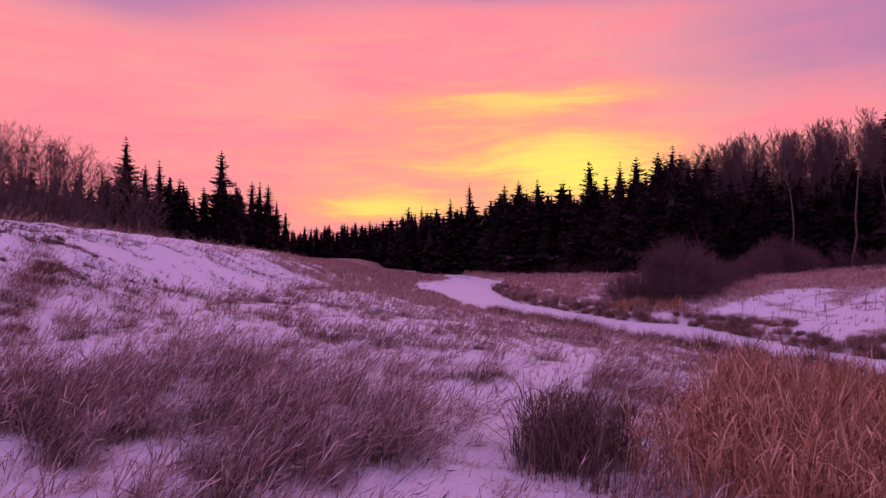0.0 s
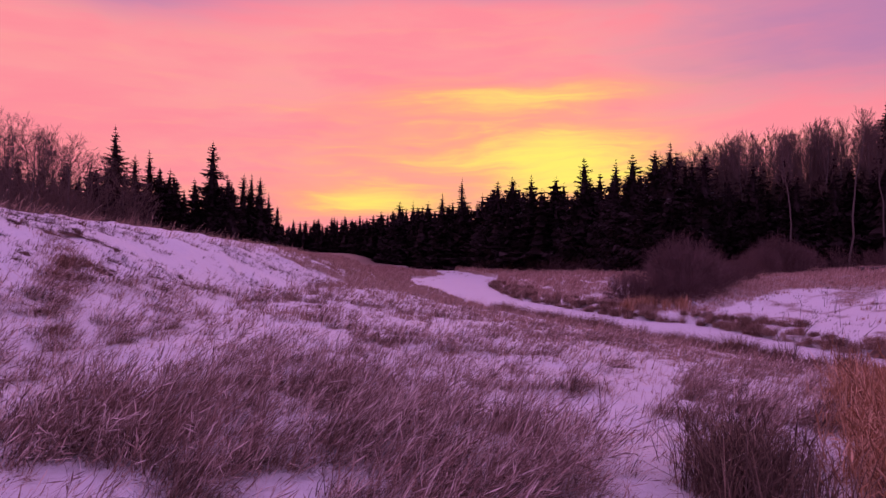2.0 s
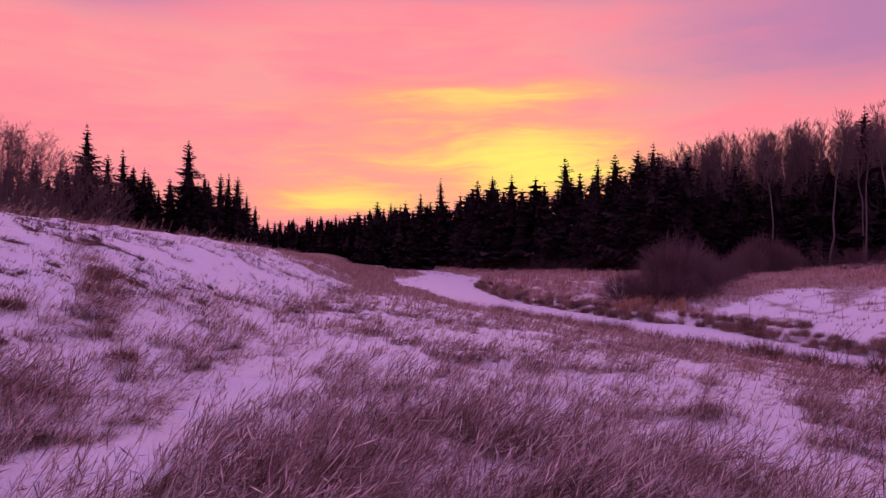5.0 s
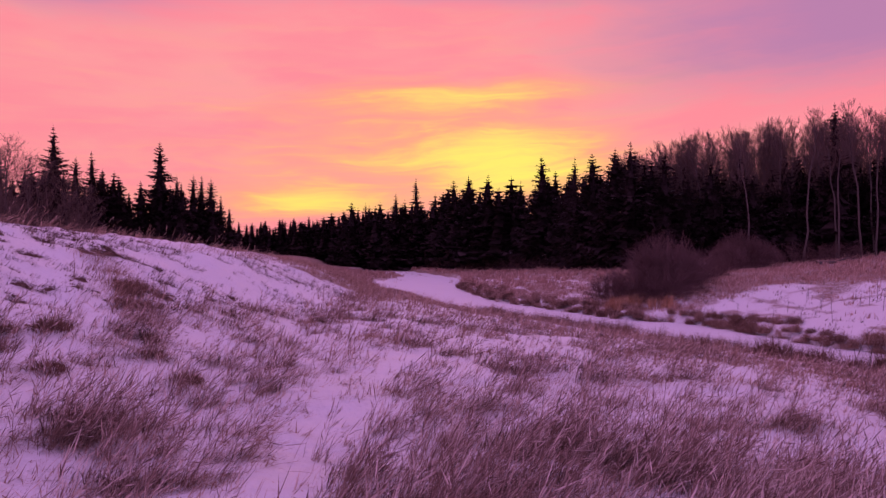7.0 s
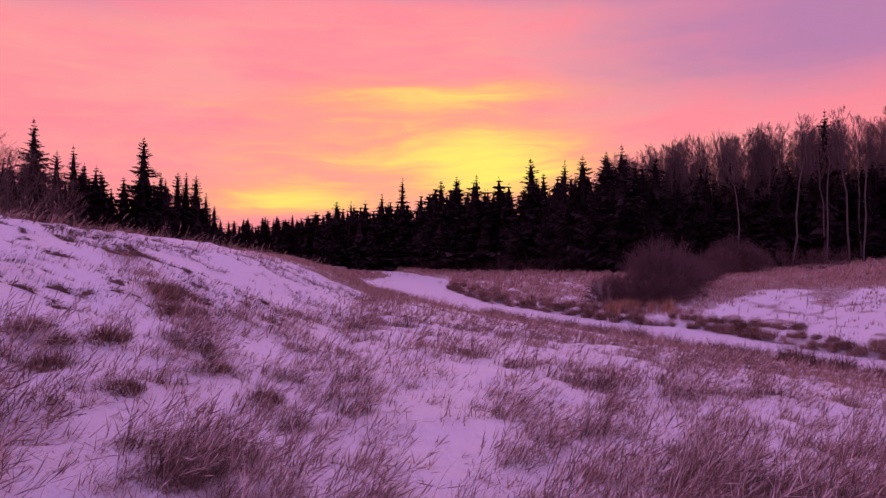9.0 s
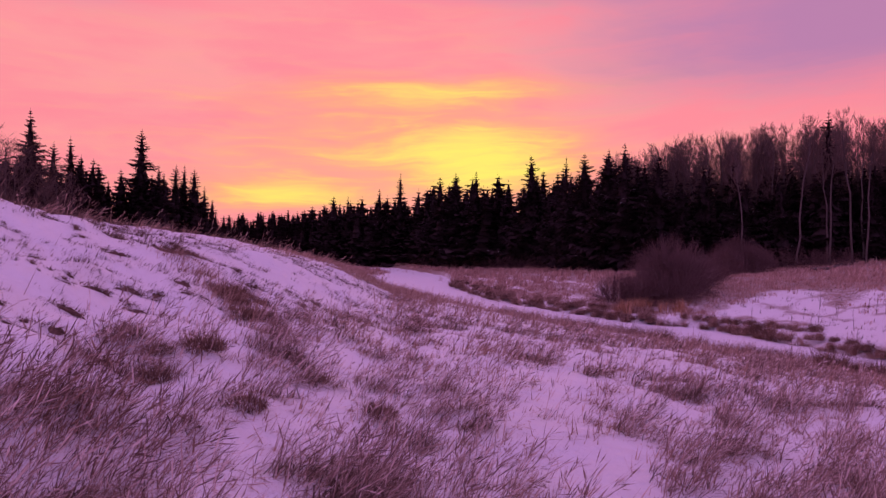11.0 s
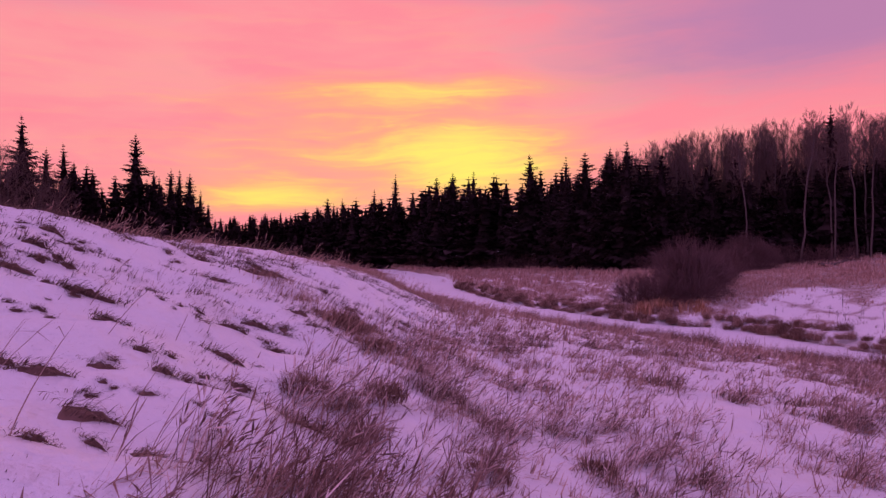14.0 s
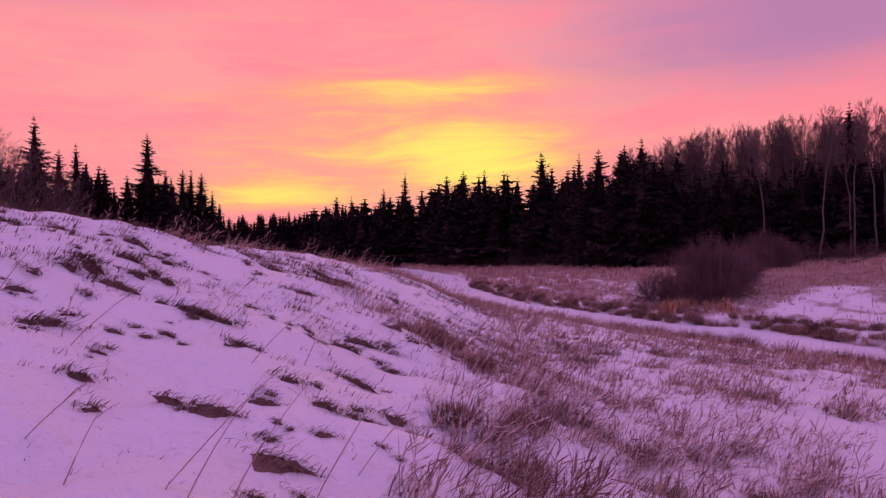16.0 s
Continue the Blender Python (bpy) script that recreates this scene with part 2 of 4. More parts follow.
def ground(x, y):
    """The height of the ground; the creek's ice lies at 0."""
    x, y = np.asarray(x, float), np.asarray(y, float)
    xn, xf, xh = near_bank(y), far_bank(y), hill_foot(y)
    base = np.interp(y, [-30, 20, 32, 45, 60, 110, 200], [2.9, 2.9, 2.3, 1.4, 0.9, 0.6, 0.6])
    u = np.clip((x - xh) / (xn - xh), 0, 1)
    meadow = 0.18 + (base - 0.18) * (1 - u ** np.interp(y, [10, 20, 32], [1.35, 1.15, 0.75]))
    w = np.maximum(xh - x, 0)
    bend = np.interp(y, [12, 18], [1.0, 1.65])
    face = np.interp(y, [0, 8, 12, 18], [0.20, 0.27, 0.37, 0.25]) * w ** bend
    top = 1.43 + 0.98 * np.tanh((w - 3.5) / 4) + (0.12 + 0.14 * ease(w, 3.2, 6)) * (1 - ease(y, 11, 15)) - 0.03 * (np.clip(y, 13, 20) - 13) + np.where(y > 20, (2.9 - base) * 0.7 - 0.03 * (np.clip(y, 20, 70) - 20), 0)
    hill = smooth_min(face, top, 0.5)
    z = meadow + np.where(w > 0, hill + 0.0, 0)
    edge = near_bank(y)
    wig = (fbm(x * 0.5, y * 0.5, 9) - 0.5) * 0.9
    z = z - (z + 0.4) * ease(x - edge + wig, -0.5, 0.5)
    v = np.maximum(x - xf, 0)
    rise = np.interp(y, [15, 40, 65, 100, 200], [0.16, 0.13, 0.085, 0.06, 0.02])
    right = 0.36 + 26 * np.tanh(v / 26) * rise + 1.6 * ease(x, 36, 56) * (1 - ease(y, 70, 95))
    z = np.where(x > xf - 1.2, -0.4 + (right + 0.4) * ease(x - xf + wig, -0.28, 0.28), z)
    close = 1 - ease(np.hypot(x, y - 10), 60, 120)
    slope = ease(w, 0.5, 2.0) * (1 - ease(w, 9, 14)) * (1 - ease(y, 25, 32))
    steps = np.maximum(vnoise(x * 1.5 + y * 0.5, y * 2.4, 31), vnoise(x * 2.4 + 9, y * 3.3, 33) * 0.8) - 0.55
    z = z + slope * 0.20 * steps
    lumps = (fbm(x * 0.35, y * 0.35, 3) - 0.5) * 0.22 + (fbm(x * 1.6, y * 1.6, 5) - 0.5) * 0.13 + (vnoise(x * 6, y * 6, 8) - 0.5) * 0.035
    return z + lumps * close
# ---- end ground shape


def mesh_object(name, verts, faces, mat, parent=None, smooth=False):
    """One mesh object from arrays: verts (n, 3), faces (m, 3 or 4)."""
    verts, faces = np.asarray(verts, np.float32), np.asarray(faces, np.int32)
    me = bpy.data.meshes.new(name)
    me.vertices.add(len(verts))
    me.vertices.foreach_set("co", verts.ravel())
    me.loops.add(faces.size)
    me.loops.foreach_set("vertex_index", faces.ravel())
    me.polygons.add(len(faces))
    me.polygons.foreach_set("loop_start", np.arange(0, faces.size, faces.shape[1], dtype=np.int32))
    me.polygons.foreach_set("use_smooth", np.full(len(faces), smooth))
    me.update(calc_edges=True)
    me.validate()
    me.materials.append(mat)
    ob = new(name, me)
    if parent:
        ob.parent = parent
    return ob


def spaced(lo, a, b, hi, step):
    """Even steps from a to b and growing steps outside, out to lo and hi."""
    mid = np.arange(a, b + step / 2, step)
    up, v, s = [], b, step
    while v < hi:
        s *= 1.13
        v += s
        up.append(v)
    dn, v, s = [], a, step
    while v > lo:
        s *= 1.13
        v -= s
        dn.append(v)
    return np.concatenate([dn[::-1], mid, up])


def sheet(name, xs, ys, height, mat):
    gx, gy = np.meshgrid(xs, ys)
    verts = np.stack([gx.ravel(), gy.ravel(), height(gx, gy).ravel()], 1)
    n = len(xs)
    i = (np.arange(len(ys) - 1)[:, None] * n + np.arange(n - 1)[None]).ravel()
    return mesh_object(name, verts, np.stack([i, i + 1, i + n + 1, i + n], 1), mat, smooth=True)


land = tagged(sheet("ground", spaced(-2600, -13, 12, 2600, 0.135), spaced(-2600, 2, 30, 2600, 0.135), ground, SNOW),
       "uneven meadow and hillside under thin snow", "ground", kind="structure")

ys = np.arange(-60, 128, 0.5)
across = np.linspace(0, 1, 40)
gx = near_bank(ys)[:, None] - 1.4 + (far_bank(ys) - near_bank(ys) + 2.8)[:, None] * across[None]
gy = np.repeat(ys[:, None], 40, 1)
gz = (fbm(gx * 0.5, gy * 0.5, 21) - 0.5) * 0.12
i = (np.arange(len(ys) - 1)[:, None] * 40 + np.arange(39)[None]).ravel()
tagged(mesh_object("frozen_creek", np.stack([gx.ravel(), gy.ravel(), gz.ravel()], 1), np.stack([i, i + 1, i + 41, i + 40], 1), ICE_SNOW, smooth=True),
       "frozen creek covered with wind-packed snow", "creek", kind="structure")


# ---------------------------------------------------------------- trees
def ring(c, d, r, n):
    """n points round c, square to d."""
    d = d / np.linalg.norm(d)
    a = np.cross(d, (0.31, 0.17, 0.93) if abs(d[2]) < 0.9 else (1, 0, 0))
    a /= np.linalg.norm(a)
    b = np.cross(d, a)
    t = np.arange(n) * 2 * math.pi / n
    return c + r * (np.cos(t)[:, None] * a + np.sin(t)[:, None] * b)


class Soup:
    """Collects triangles."""

    def __init__(self):
        self.v, self.f, self.n = [], [], 0

    def tri(self, *pts):
        self.v.append(np.array(pts))
        self.f.append(np.array([[self.n, self.n + 1, self.n + 2]]))
        self.n += 3

    def quad(self, a, b, c, d):
        self.v.append(np.array((a, b, c, d)))
        self.f.append(np.array([[0, 1, 2], [0, 2, 3]]) + self.n)
        self.n += 4

    def tube(self, pts, radii, n):
        """A tapered limb through the points; it ends in a tip."""
        pts = np.asarray(pts, float)
        rings = []
        for j in range(len(pts) - 1):
            rings.append(ring(pts[j], pts[j + 1] - pts[j], radii[j], n))
        v = np.concatenate(rings + [pts[-1:]])
        f = []
        for j in range(len(rings) - 1):
            for s in range(n):
                a, b = j * n + s, j * n + (s + 1) % n
                f += [[a, b, b + n], [a, b + n, a + n]]
        last = (len(rings) - 1) * n
        for s in range(n):
            f.append([last + s, last + (s + 1) % n, len(v) - 1])
        self.v.append(v)
        self.f.append(np.array(f) + self.n)
        self.n += len(v)

    def make(self, name, mat, parent=None):
        return mesh_object(name, np.concatenate(self.v), np.concatenate(self.f), mat, parent)


def empty(name, place=(0, 0, 0)):
    ob = new(name)
    ob.location = place
    return ob


def spruce(seed, tall=16.0, girth=0.19, gaps=0.10, bare=0.04, levels=52, fine=1.0, flecks=0):
    """A spruce: tapered trunk and whorls of drooping boughs with ragged sprays round a dark ragged core."""
    rng = np.random.default_rng(seed)
    tree = empty("spruce_tree")
    t = Soup()
    bow = rng.normal(0, 0.12, 2)

    def axis(h):
        return np.array([bow[0] * math.sin(h / tall * 3), bow[1] * math.sin(h / tall * 2.4), h])

    def reach_at(u):
        return tall * girth * (1 - u) ** 0.90 * (0.72 + 0.28 * min(1, u * 8)) * (1 + 0.14 * math.sin(u * 15 + seed * 1.7) + 0.08 * math.sin(u * 41 + seed)) + 0.20 * min(1, (1 - u) * 7)

    hs = np.linspace(-0.4, tall, 7)
    t.tube([axis(h) for h in hs], [0.17 * tall / 16 * (1 - h / tall) ** 0.8 + 0.012 for h in np.clip(hs, 0, tall * 0.995)], 7)
    t.make("trunk", SPRUCE_BARK, tree)
    c, snow = Soup(), Soup()
    # inner mass of dead and shaded boughs, thinning out towards the top
    sides, rings = (9, 22) if fine > 0.9 else (7, 13)
    for lev in range(rings):
        u0, u1 = lev / rings * 0.90, (lev + 1.7) / rings * 0.90
        slim = 1.0 - 0.40 * min(max((u0 - 0.25) / 0.45, 0), 1)
        for sd in range(sides):
            a0 = (sd + rng.uniform(-0.3, 0.3)) * 6.283 / sides
            a1 = a0 + 6.283 / sides * 1.25
            r0, r1 = reach_at(u0) * rng.uniform(0.38, 0.68) * slim, reach_at(min(u1, 1)) * 0.16
            h0, h1 = tall * (bare + (0.98 - bare) * u0) + rng.uniform(-0.3, 0.2), tall * (bare + (0.98 - bare) * min(u1, 1))
            c.quad(axis(h0) + np.array([math.cos(a0), math.sin(a0), 0]) * r0, axis(h0) + np.array([math.cos(a1), math.sin(a1), 0]) * r0 * rng.uniform(0.7, 1.1),
                   axis(h1) + np.array([math.cos(a1), math.sin(a1), 0]) * r1, axis(h1) + np.array([math.cos(a0), math.sin(a0), 0]) * r1)
    for lev in range(levels):
        u = min(max((lev + rng.uniform(-0.25, 0.25)) / levels, 0.0), 1.0) ** 0.86
        h = tall * (bare + (0.985 - bare) * u)
        reach = reach_at(u) * rng.choice((0.62, 0.85, 1.0, 1.08, 1.15))
        count = 9 if u < 0.6 else (8 if u < 0.88 else 6)
        a0 = rng.uniform(0, 6.28)
        for bnum in range(count):
            if rng.random() < gaps:
                continue
            a = a0 + bnum * 6.283 / count + rng.normal(0, 0.25)
            length = reach * rng.uniform(0.55, 1.18)
            out, side = np.array([math.cos(a), math.sin(a), 0]), np.array([-math.sin(a), math.cos(a), 0])
            slope = -0.26 + 0.36 * u + 6.0 * max(u - 0.86, 0) + rng.normal(0, 0.09)
            p0 = axis(h)
            knee = p0 + out * length * 0.6 + np.array([0, 0, slope * length * 0.6])
            tip = p0 + out * length + np.array([0, 0, slope * length * 0.72 + 0.10 * length])
            wdt = (0.06 + 0.08 * length) / fine
            c.quad(p0 - side * wdt * 0.4, knee - side * wdt, knee + side * wdt, p0 + side * wdt * 0.4)
            c.tri(knee - side * wdt, tip, knee + side * wdt)
            n = max(2, int((3 + length * 2.6) * fine))
            for s in range(n):
                f = (s + 0.7) / (n + 0.3)
                p = p0 + (knee - p0) * f / 0.6 if f < 0.6 else knee + (tip - knee) * (f - 0.6) / 0.4
                for sign in (-1, 1):
                    ln = length * 0.38 * (1.1 - f * 0.6) * rng.uniform(0.5, 1.25) + 0.07
                    hang = rng.uniform(0.05, 0.65)
                    q = p + sign * side * ln * 0.75 + out * ln * 0.6 - np.array([0, 0, ln * hang])
                    wd = (0.06 + 0.20 * ln) / fine
                    c.tri(p - out * wd, q, p + out * wd + np.array([0, 0, 0.02]))
            if u < 0.7 and rng.random() < flecks * 0.05:
                e = np.array([0, 0, 0.03])
                for s in range(3):
                    p = knee + (tip - knee) * rng.uniform(0.1, 0.9) + side * rng.normal(0, 0.14) + np.array([0, 0, 0.07])
                    w2, l2 = rng.uniform(0.08, 0.24), rng.uniform(0.14, 0.42)
                    snow.quad(p - side * w2 + e, p - side * w2 * 0.7 + out * l2 + e * 1.5, p + side * w2 + out * l2 * 0.9 + e, p + side * w2 * 1.1 + e * 1.4)
    top = axis(tall)
    for s in range(5):
        a = s * 2.4 + rng.uniform(0, 1)
        d = np.array([math.cos(a), math.sin(a), 1.6]) * (0.05 + 0.04 * s)
        low = np.array([0, 0, 0.22 + 0.13 * s])
        c.tri(top - low - np.array([0, 0, 0.12]), top - low + d * 0.6, top - low + np.array([0, 0, 0.06]))
    crown = c.make("crown", NEEDLES, tree)
    if flecks and snow.n:
        tagged(snow.make("snow_patches", SNOW, crown), "small caps of snow on the boughs", kind="stuff")
    return tree


def twig_spray(s, rng, p, d, length, r, depth, spread, up=0.35, kids=4, sides=3, least=0.010):
    """A bare limb that forks into finer ones."""
    d = d / np.linalg.norm(d)
    side = rng.normal(0, 1, 3)
    mid = p + d * length * 0.5 + side * length * 0.045
    d2 = d + np.array([0, 0, up]) + rng.normal(0, 0.10, 3)
    d2 /= np.linalg.norm(d2)
    end = mid + d2 * length * 0.5
    if depth == 0:
        flat = np.cross(d, rng.normal(0, 1, 3))
        flat *= r * 1.5 / max(np.linalg.norm(flat), 1e-6)
        s.tri(p - flat, end, p + flat)
        return
    s.tube([p, mid, end], [r, r * 0.75], sides)
    for j in range(kids):
        f = 0.25 + 0.75 * (j + rng.uniform(0.1, 0.9)) / kids
        q = p + (mid - p) * f * 2 if f < 0.5 else mid + (end - mid) * (f - 0.5) * 2
        nd = d2 + rng.normal(0, spread, 3)
        twig_spray(s, rng, q, nd, length * rng.uniform(0.40, 0.62), max(r * 0.55, least), depth - 1, spread, up, kids, 3, least)


def aspen(seed, tall=17.0, first=0.36, spread=0.36, limbs=54, lean=0.03, width=0.13, kids=6, rise=1.5, twig=0.009, name="aspen_tree", fork=0.0085):
    """A bare aspen: pale slender stem and an airy crown of fine upswept twigs."""
    rng = np.random.default_rng(seed)
    tree = empty(name)
    t, c = Soup(), Soup()
    hs = np.linspace(-0.4, tall * 0.96, 9)
    off = np.cumsum(rng.normal(0, 0.17, (9, 2)), 0) + np.outer(hs * lean, rng.normal(0, 1, 2))
    off -= off[0]
    axis = [np.array([o[0], o[1], h]) for o, h in zip(off, hs)]
    t.tube(axis, [0.105 * tall / 17 * (1 - max(h, 0) / tall) ** 0.7 + 0.015 for h in hs], 7)
    t.make("trunk", ASPEN_BARK, tree)
    for b in range(limbs):
        u = first + (0.97 - first) * (b + rng.uniform(0, 0.9)) / limbs
        h = min(u * tall, hs[-1])
        j = min(max(int(np.searchsorted(hs, h)) - 1, 0), 7)
        f = (h - hs[j]) / (hs[j + 1] - hs[j])
        p = axis[j] * (1 - f) + axis[j + 1] * f
        a = rng.uniform(0, 6.28)
        d = np.array([math.cos(a), math.sin(a), rise * rng.uniform(0.5, 1.3)])
        ln = tall * width * (1.15 - u * 0.7) * rng.uniform(0.7, 1.25)
        twig_spray(c, rng, p, d, ln, twig + 0.010 * (1 - u), 2, spread, 0.38, kids, 3, fork)
    c.make("crown", TWIG, tree)
    return tree


def willow(seed, tall=4.2, stems=44, reach=0.75, fine=1.0):
    """A many-stemmed willow bush: arching stems that end in fine twigs under one rounded dome."""
    rng = np.random.default_rng(seed)
    bush = empty("willow_bush")
    c = Soup()
    for j in range(stems):
        a, th = rng.uniform(0, 6.28), math.acos(rng.uniform(0.05, 1.0))
        out = np.array([math.sin(th) * math.cos(a) * reach, math.sin(th) * math.sin(a) * reach, 0.14 + 0.80 * math.cos(th) ** 0.7])
        p = np.array([math.cos(a), math.sin(a), 0]) * rng.uniform(0, 0.4) + np.array([0, 0, -0.2])
        q = out * tall * rng.uniform(0.55, 0.86)
        s = Soup()
        s.tube([p, (p + q) / 2 + rng.normal(0, 0.06, 3) + np.array([0, 0, 0.09 * tall]), q], [0.018, 0.012], 4)
        if j < 12:
            s.make("stem", WILLOW, bush)
        else:
            c.v += s.v
            c.f.append(s.f[0] + c.n)
            c.n += s.n
        for n in range(int(8 * fine)):
            f = rng.uniform(0.25, 1.0)
            start = p + (q - p) * f + np.array([0, 0, 0.16 * tall * f * (1 - f)])
            # twigs end on the dome
            b, t2 = a + rng.normal(0, 0.45), min(max(th + rng.normal(0, 0.35), 0), 1.62)
            end = np.array([math.sin(t2) * math.cos(b) * reach, math.sin(t2) * math.sin(b) * reach, 0.12 + 0.84 * max(math.cos(t2), 0) ** 0.65]) * tall * rng.uniform(0.84, 1.0)
            way = end - start
            twig_spray(c, rng, start, way, min(float(np.linalg.norm(way)), 0.42 * tall), 0.008, 1, 0.30, 0.05, 9, 3, 0.006)
    c.make("crown", WILLOW, bush)
    return bush


rng = np.random.default_rng(11)
spruces = [spruce(1, girth=0.29, levels=38, flecks=3), spruce(2, girth=0.25, gaps=0.16, levels=38, flecks=4), spruce(3, girth=0.33, levels=36, flecks=3), spruce(4, girth=0.14, gaps=0.25, bare=0.10, levels=36), spruce(5, girth=0.29, gaps=0.14, levels=38)]
plain = [spruce(11, girth=0.33, levels=24, fine=0.5), spruce(12, girth=0.30, levels=25, fine=0.5, gaps=0.2), spruce(13, girth=0.33, levels=23, fine=0.5), spruce(14, girth=0.29, levels=24, fine=0.5)]
lone = [spruce(21, girth=0.21, gaps=0.12, bare=0.02, levels=40), spruce(22, girth=0.25, gaps=0.12, bare=0.02, levels=38)]
aspens = [aspen(31), aspen(32, first=0.32, lean=0.05), aspen(33, first=0.42, limbs=56), aspen(34, first=0.40, spread=0.30, limbs=48)]
tall_stems = [aspen(35, first=0.60, limbs=44, lean=0.04), aspen(36, first=0.64, limbs=42, lean=0.05)]
brush = [aspen(41, tall=15, first=0.12, spread=0.5, limbs=32, width=0.26, rise=0.9, twig=0.020, name="poplar_tree", fork=0.011), aspen(42, tall=15, first=0.15, spread=0.55, limbs=30, width=0.27, rise=0.8, twig=0.020, name="poplar_tree", fork=0.011)]
willows = [willow(51, stems=66, reach=0.64), willow(52, reach=0.70, stems=58)]
low_willows = [willow(53, stems=16, reach=0.9, fine=0.6), willow(54, stems=18, reach=1.0, fine=0.6)]
SPRUCE_TAG = ("dark green spruce in the snowy forest edge", "tree", "forest spruces")
for s in spruces + plain:
    tagged(s, *SPRUCE_TAG)
for s in lone:
    tagged(s, "tall dark spruce standing clear of its neighbours", "tree", "spruces behind the hill")
for s in aspens + tall_stems:
    tagged(s, "bare aspen with pale stem and fine twigs", "tree", "bare aspens")
for s in brush:
    tagged(s, "bare spreading poplar with a dense tangle of twigs", "tree", "bare poplars behind the hill")
for s in willows + low_willows:
    tagged(s, "leafless reddish-brown willow bush by the frozen creek", "bush", "willow bushes")

used = set()
units = {}


def put(model, x, y, tall, turn=None):
    """Plants a copy, or the model itself the first time, with its top tall metres above the ice."""
    if model.name not in units:
        zs = np.concatenate([[v.co.z for v in ch.data.vertices] for ch in model.children])
        units[model.name] = float(np.percentile(zs, 96)) if model in willows + low_willows else float(np.max(zs))
    g = float(ground(x, y))
    sc = (tall - g + 0.15) / units[model.name]
    turn = rng.uniform(0, 360) if turn is None else turn
    if model.name not in used:
        used.add(model.name)
        model.matrix_basis = pose(x, y, g - 0.15, 0, 0, turn) @ Matrix.Scale(sc, 4)
        return model
    return copy_thing(model, pose(x, y, g - 0.15, 0, 0, turn) @ Matrix.Scale(sc / model.scale[0], 4))


# forest edge: marked trees by plan place and the height of their tops
for n, (x, y, top) in enumerate([(5.8, 140.4, 20.0), (1.7, 146.3, 17.1), (-8.3, 160.5, 16.2), (-5.1, 156, 15.9), (11.6, 122.5, 17.5), (13.6, 116.4, 17.7), (16.2, 111.2, 17.4),
                                 (22.4, 100.2, 18.9), (24.4, 88.8, 17.1), (25.2, 83.8, 17.0), (26.1, 78.2, 16.7), (26.8, 75.2, 17.1), (29.8, 72.2, 15.2), (43.8, 63.5, 19.3)]):
    put((spruces[3] if n == 0 else spruces[n % 5]), x, y, top)
edge = np.array([(-75, 226), (-24, 183), (6, 140), (14, 115), (22.6, 100), (26.6, 75.4), (34, 68), (45, 63), (60, 57), (84, 46)], float)
leg = np.r_[0, np.cumsum(np.hypot(*np.diff(edge, axis=0).T))]
far_v, far_f, far_n = [], [], 0
shapes = []
for model in [spruce(71, girth=0.29, levels=14, fine=0.3), spruce(72, girth=0.26, levels=14, fine=0.3, gaps=0.2), spruce(73, girth=0.29, levels=13, fine=0.3), spruce(74, girth=0.28, levels=14, fine=0.3)]:
    for ch in model.children:
        if ch.name.startswith("crown"):
            co, tr = np.empty(len(ch.data.vertices) * 3, np.float32), np.empty(len(ch.data.loops), np.int32)
            ch.data.vertices.foreach_get("co", co)
            ch.data.loops.foreach_get("vertex_index", tr)
            shapes.append((co.reshape(-1, 3), tr.reshape(-1, 3)))
    for ch in list(model.children):
        bpy.data.objects.remove(ch)
    bpy.data.objects.remove(model)
for row, (back, gap, low) in enumerate(((0.8, 3.0, 0.88), (4.5, 3.0, 0.97), (9, 3.2, 1.01), (14, 3.8, 1.03), (2.5, 2.6, 0.80))):
    s = 0.0
    while s < leg[-1]:
        s += gap * rng.uniform(0.6, 1.4)
        ex, ey = np.interp(s, leg, edge[:, 0]), np.interp(s, leg, edge[:, 1])
        x, y = ex + back * 0.75 + rng.normal(0, 0.8), ey + back * 0.66 + rng.normal(0, 0.8)
        top = np.interp(ex, [-60, -37, -24, -8, 2, 8, 16, 22, 27, 30, 36, 46, 80], [12.8, 13.3, 14.4, 15.6, 16.8, 17.5, 17.0, 17.5, 16.9, 15.0, 14.3, 14.4, 14.6])
        top = top * low * rng.uniform(0.80, 1.05) + back * 0.05
        if row == 4 and ey < 104:
            continue
        if ey > 104 or row > 2 or ex > 62:
            # woods too far or too deep to tell apart
            co, tr = shapes[int(rng.integers(0, 4))]
            g = float(ground(x, y))
            sc = (top - g) / 16.0
            ta = rng.uniform(0, 6.28)
            wide = sc * rng.uniform(1.1, 1.6)
            vv = np.stack([x + wide * (co[:, 0] * math.cos(ta) - co[:, 1] * math.sin(ta)), y + wide * (co[:, 0] * math.sin(ta) + co[:, 1] * math.cos(ta)), g + sc * co[:, 2]], 1)
            far_v.append(vv)
            far_f.append(tr + far_n)
            far_n += len(co)
        else:
            near = row == 0
            put((spruces if near else plain)[int(rng.integers(0, 5 if near else 4))], x, y, top)
tagged(mesh_object("far_woods", np.concatenate(far_v), np.concatenate(far_f), NEEDLES), "dark spruce woods far down the valley", "woods", kind="stuff")
for n in range(42):
    x = 28 + 30 * (n + rng.uniform(0, 1)) / 42
    y = np.interp(x, [26, 34, 45, 60], [77, 69.5, 64, 58]) + rng.uniform(1.5, 6)
    put(plain[n % 4], x, y, np.interp(x, [28, 36, 41, 46, 60], [14.8, 14.4, 14.4, 14.6, 14.6]) * rng.uniform(0.80, 1.05))
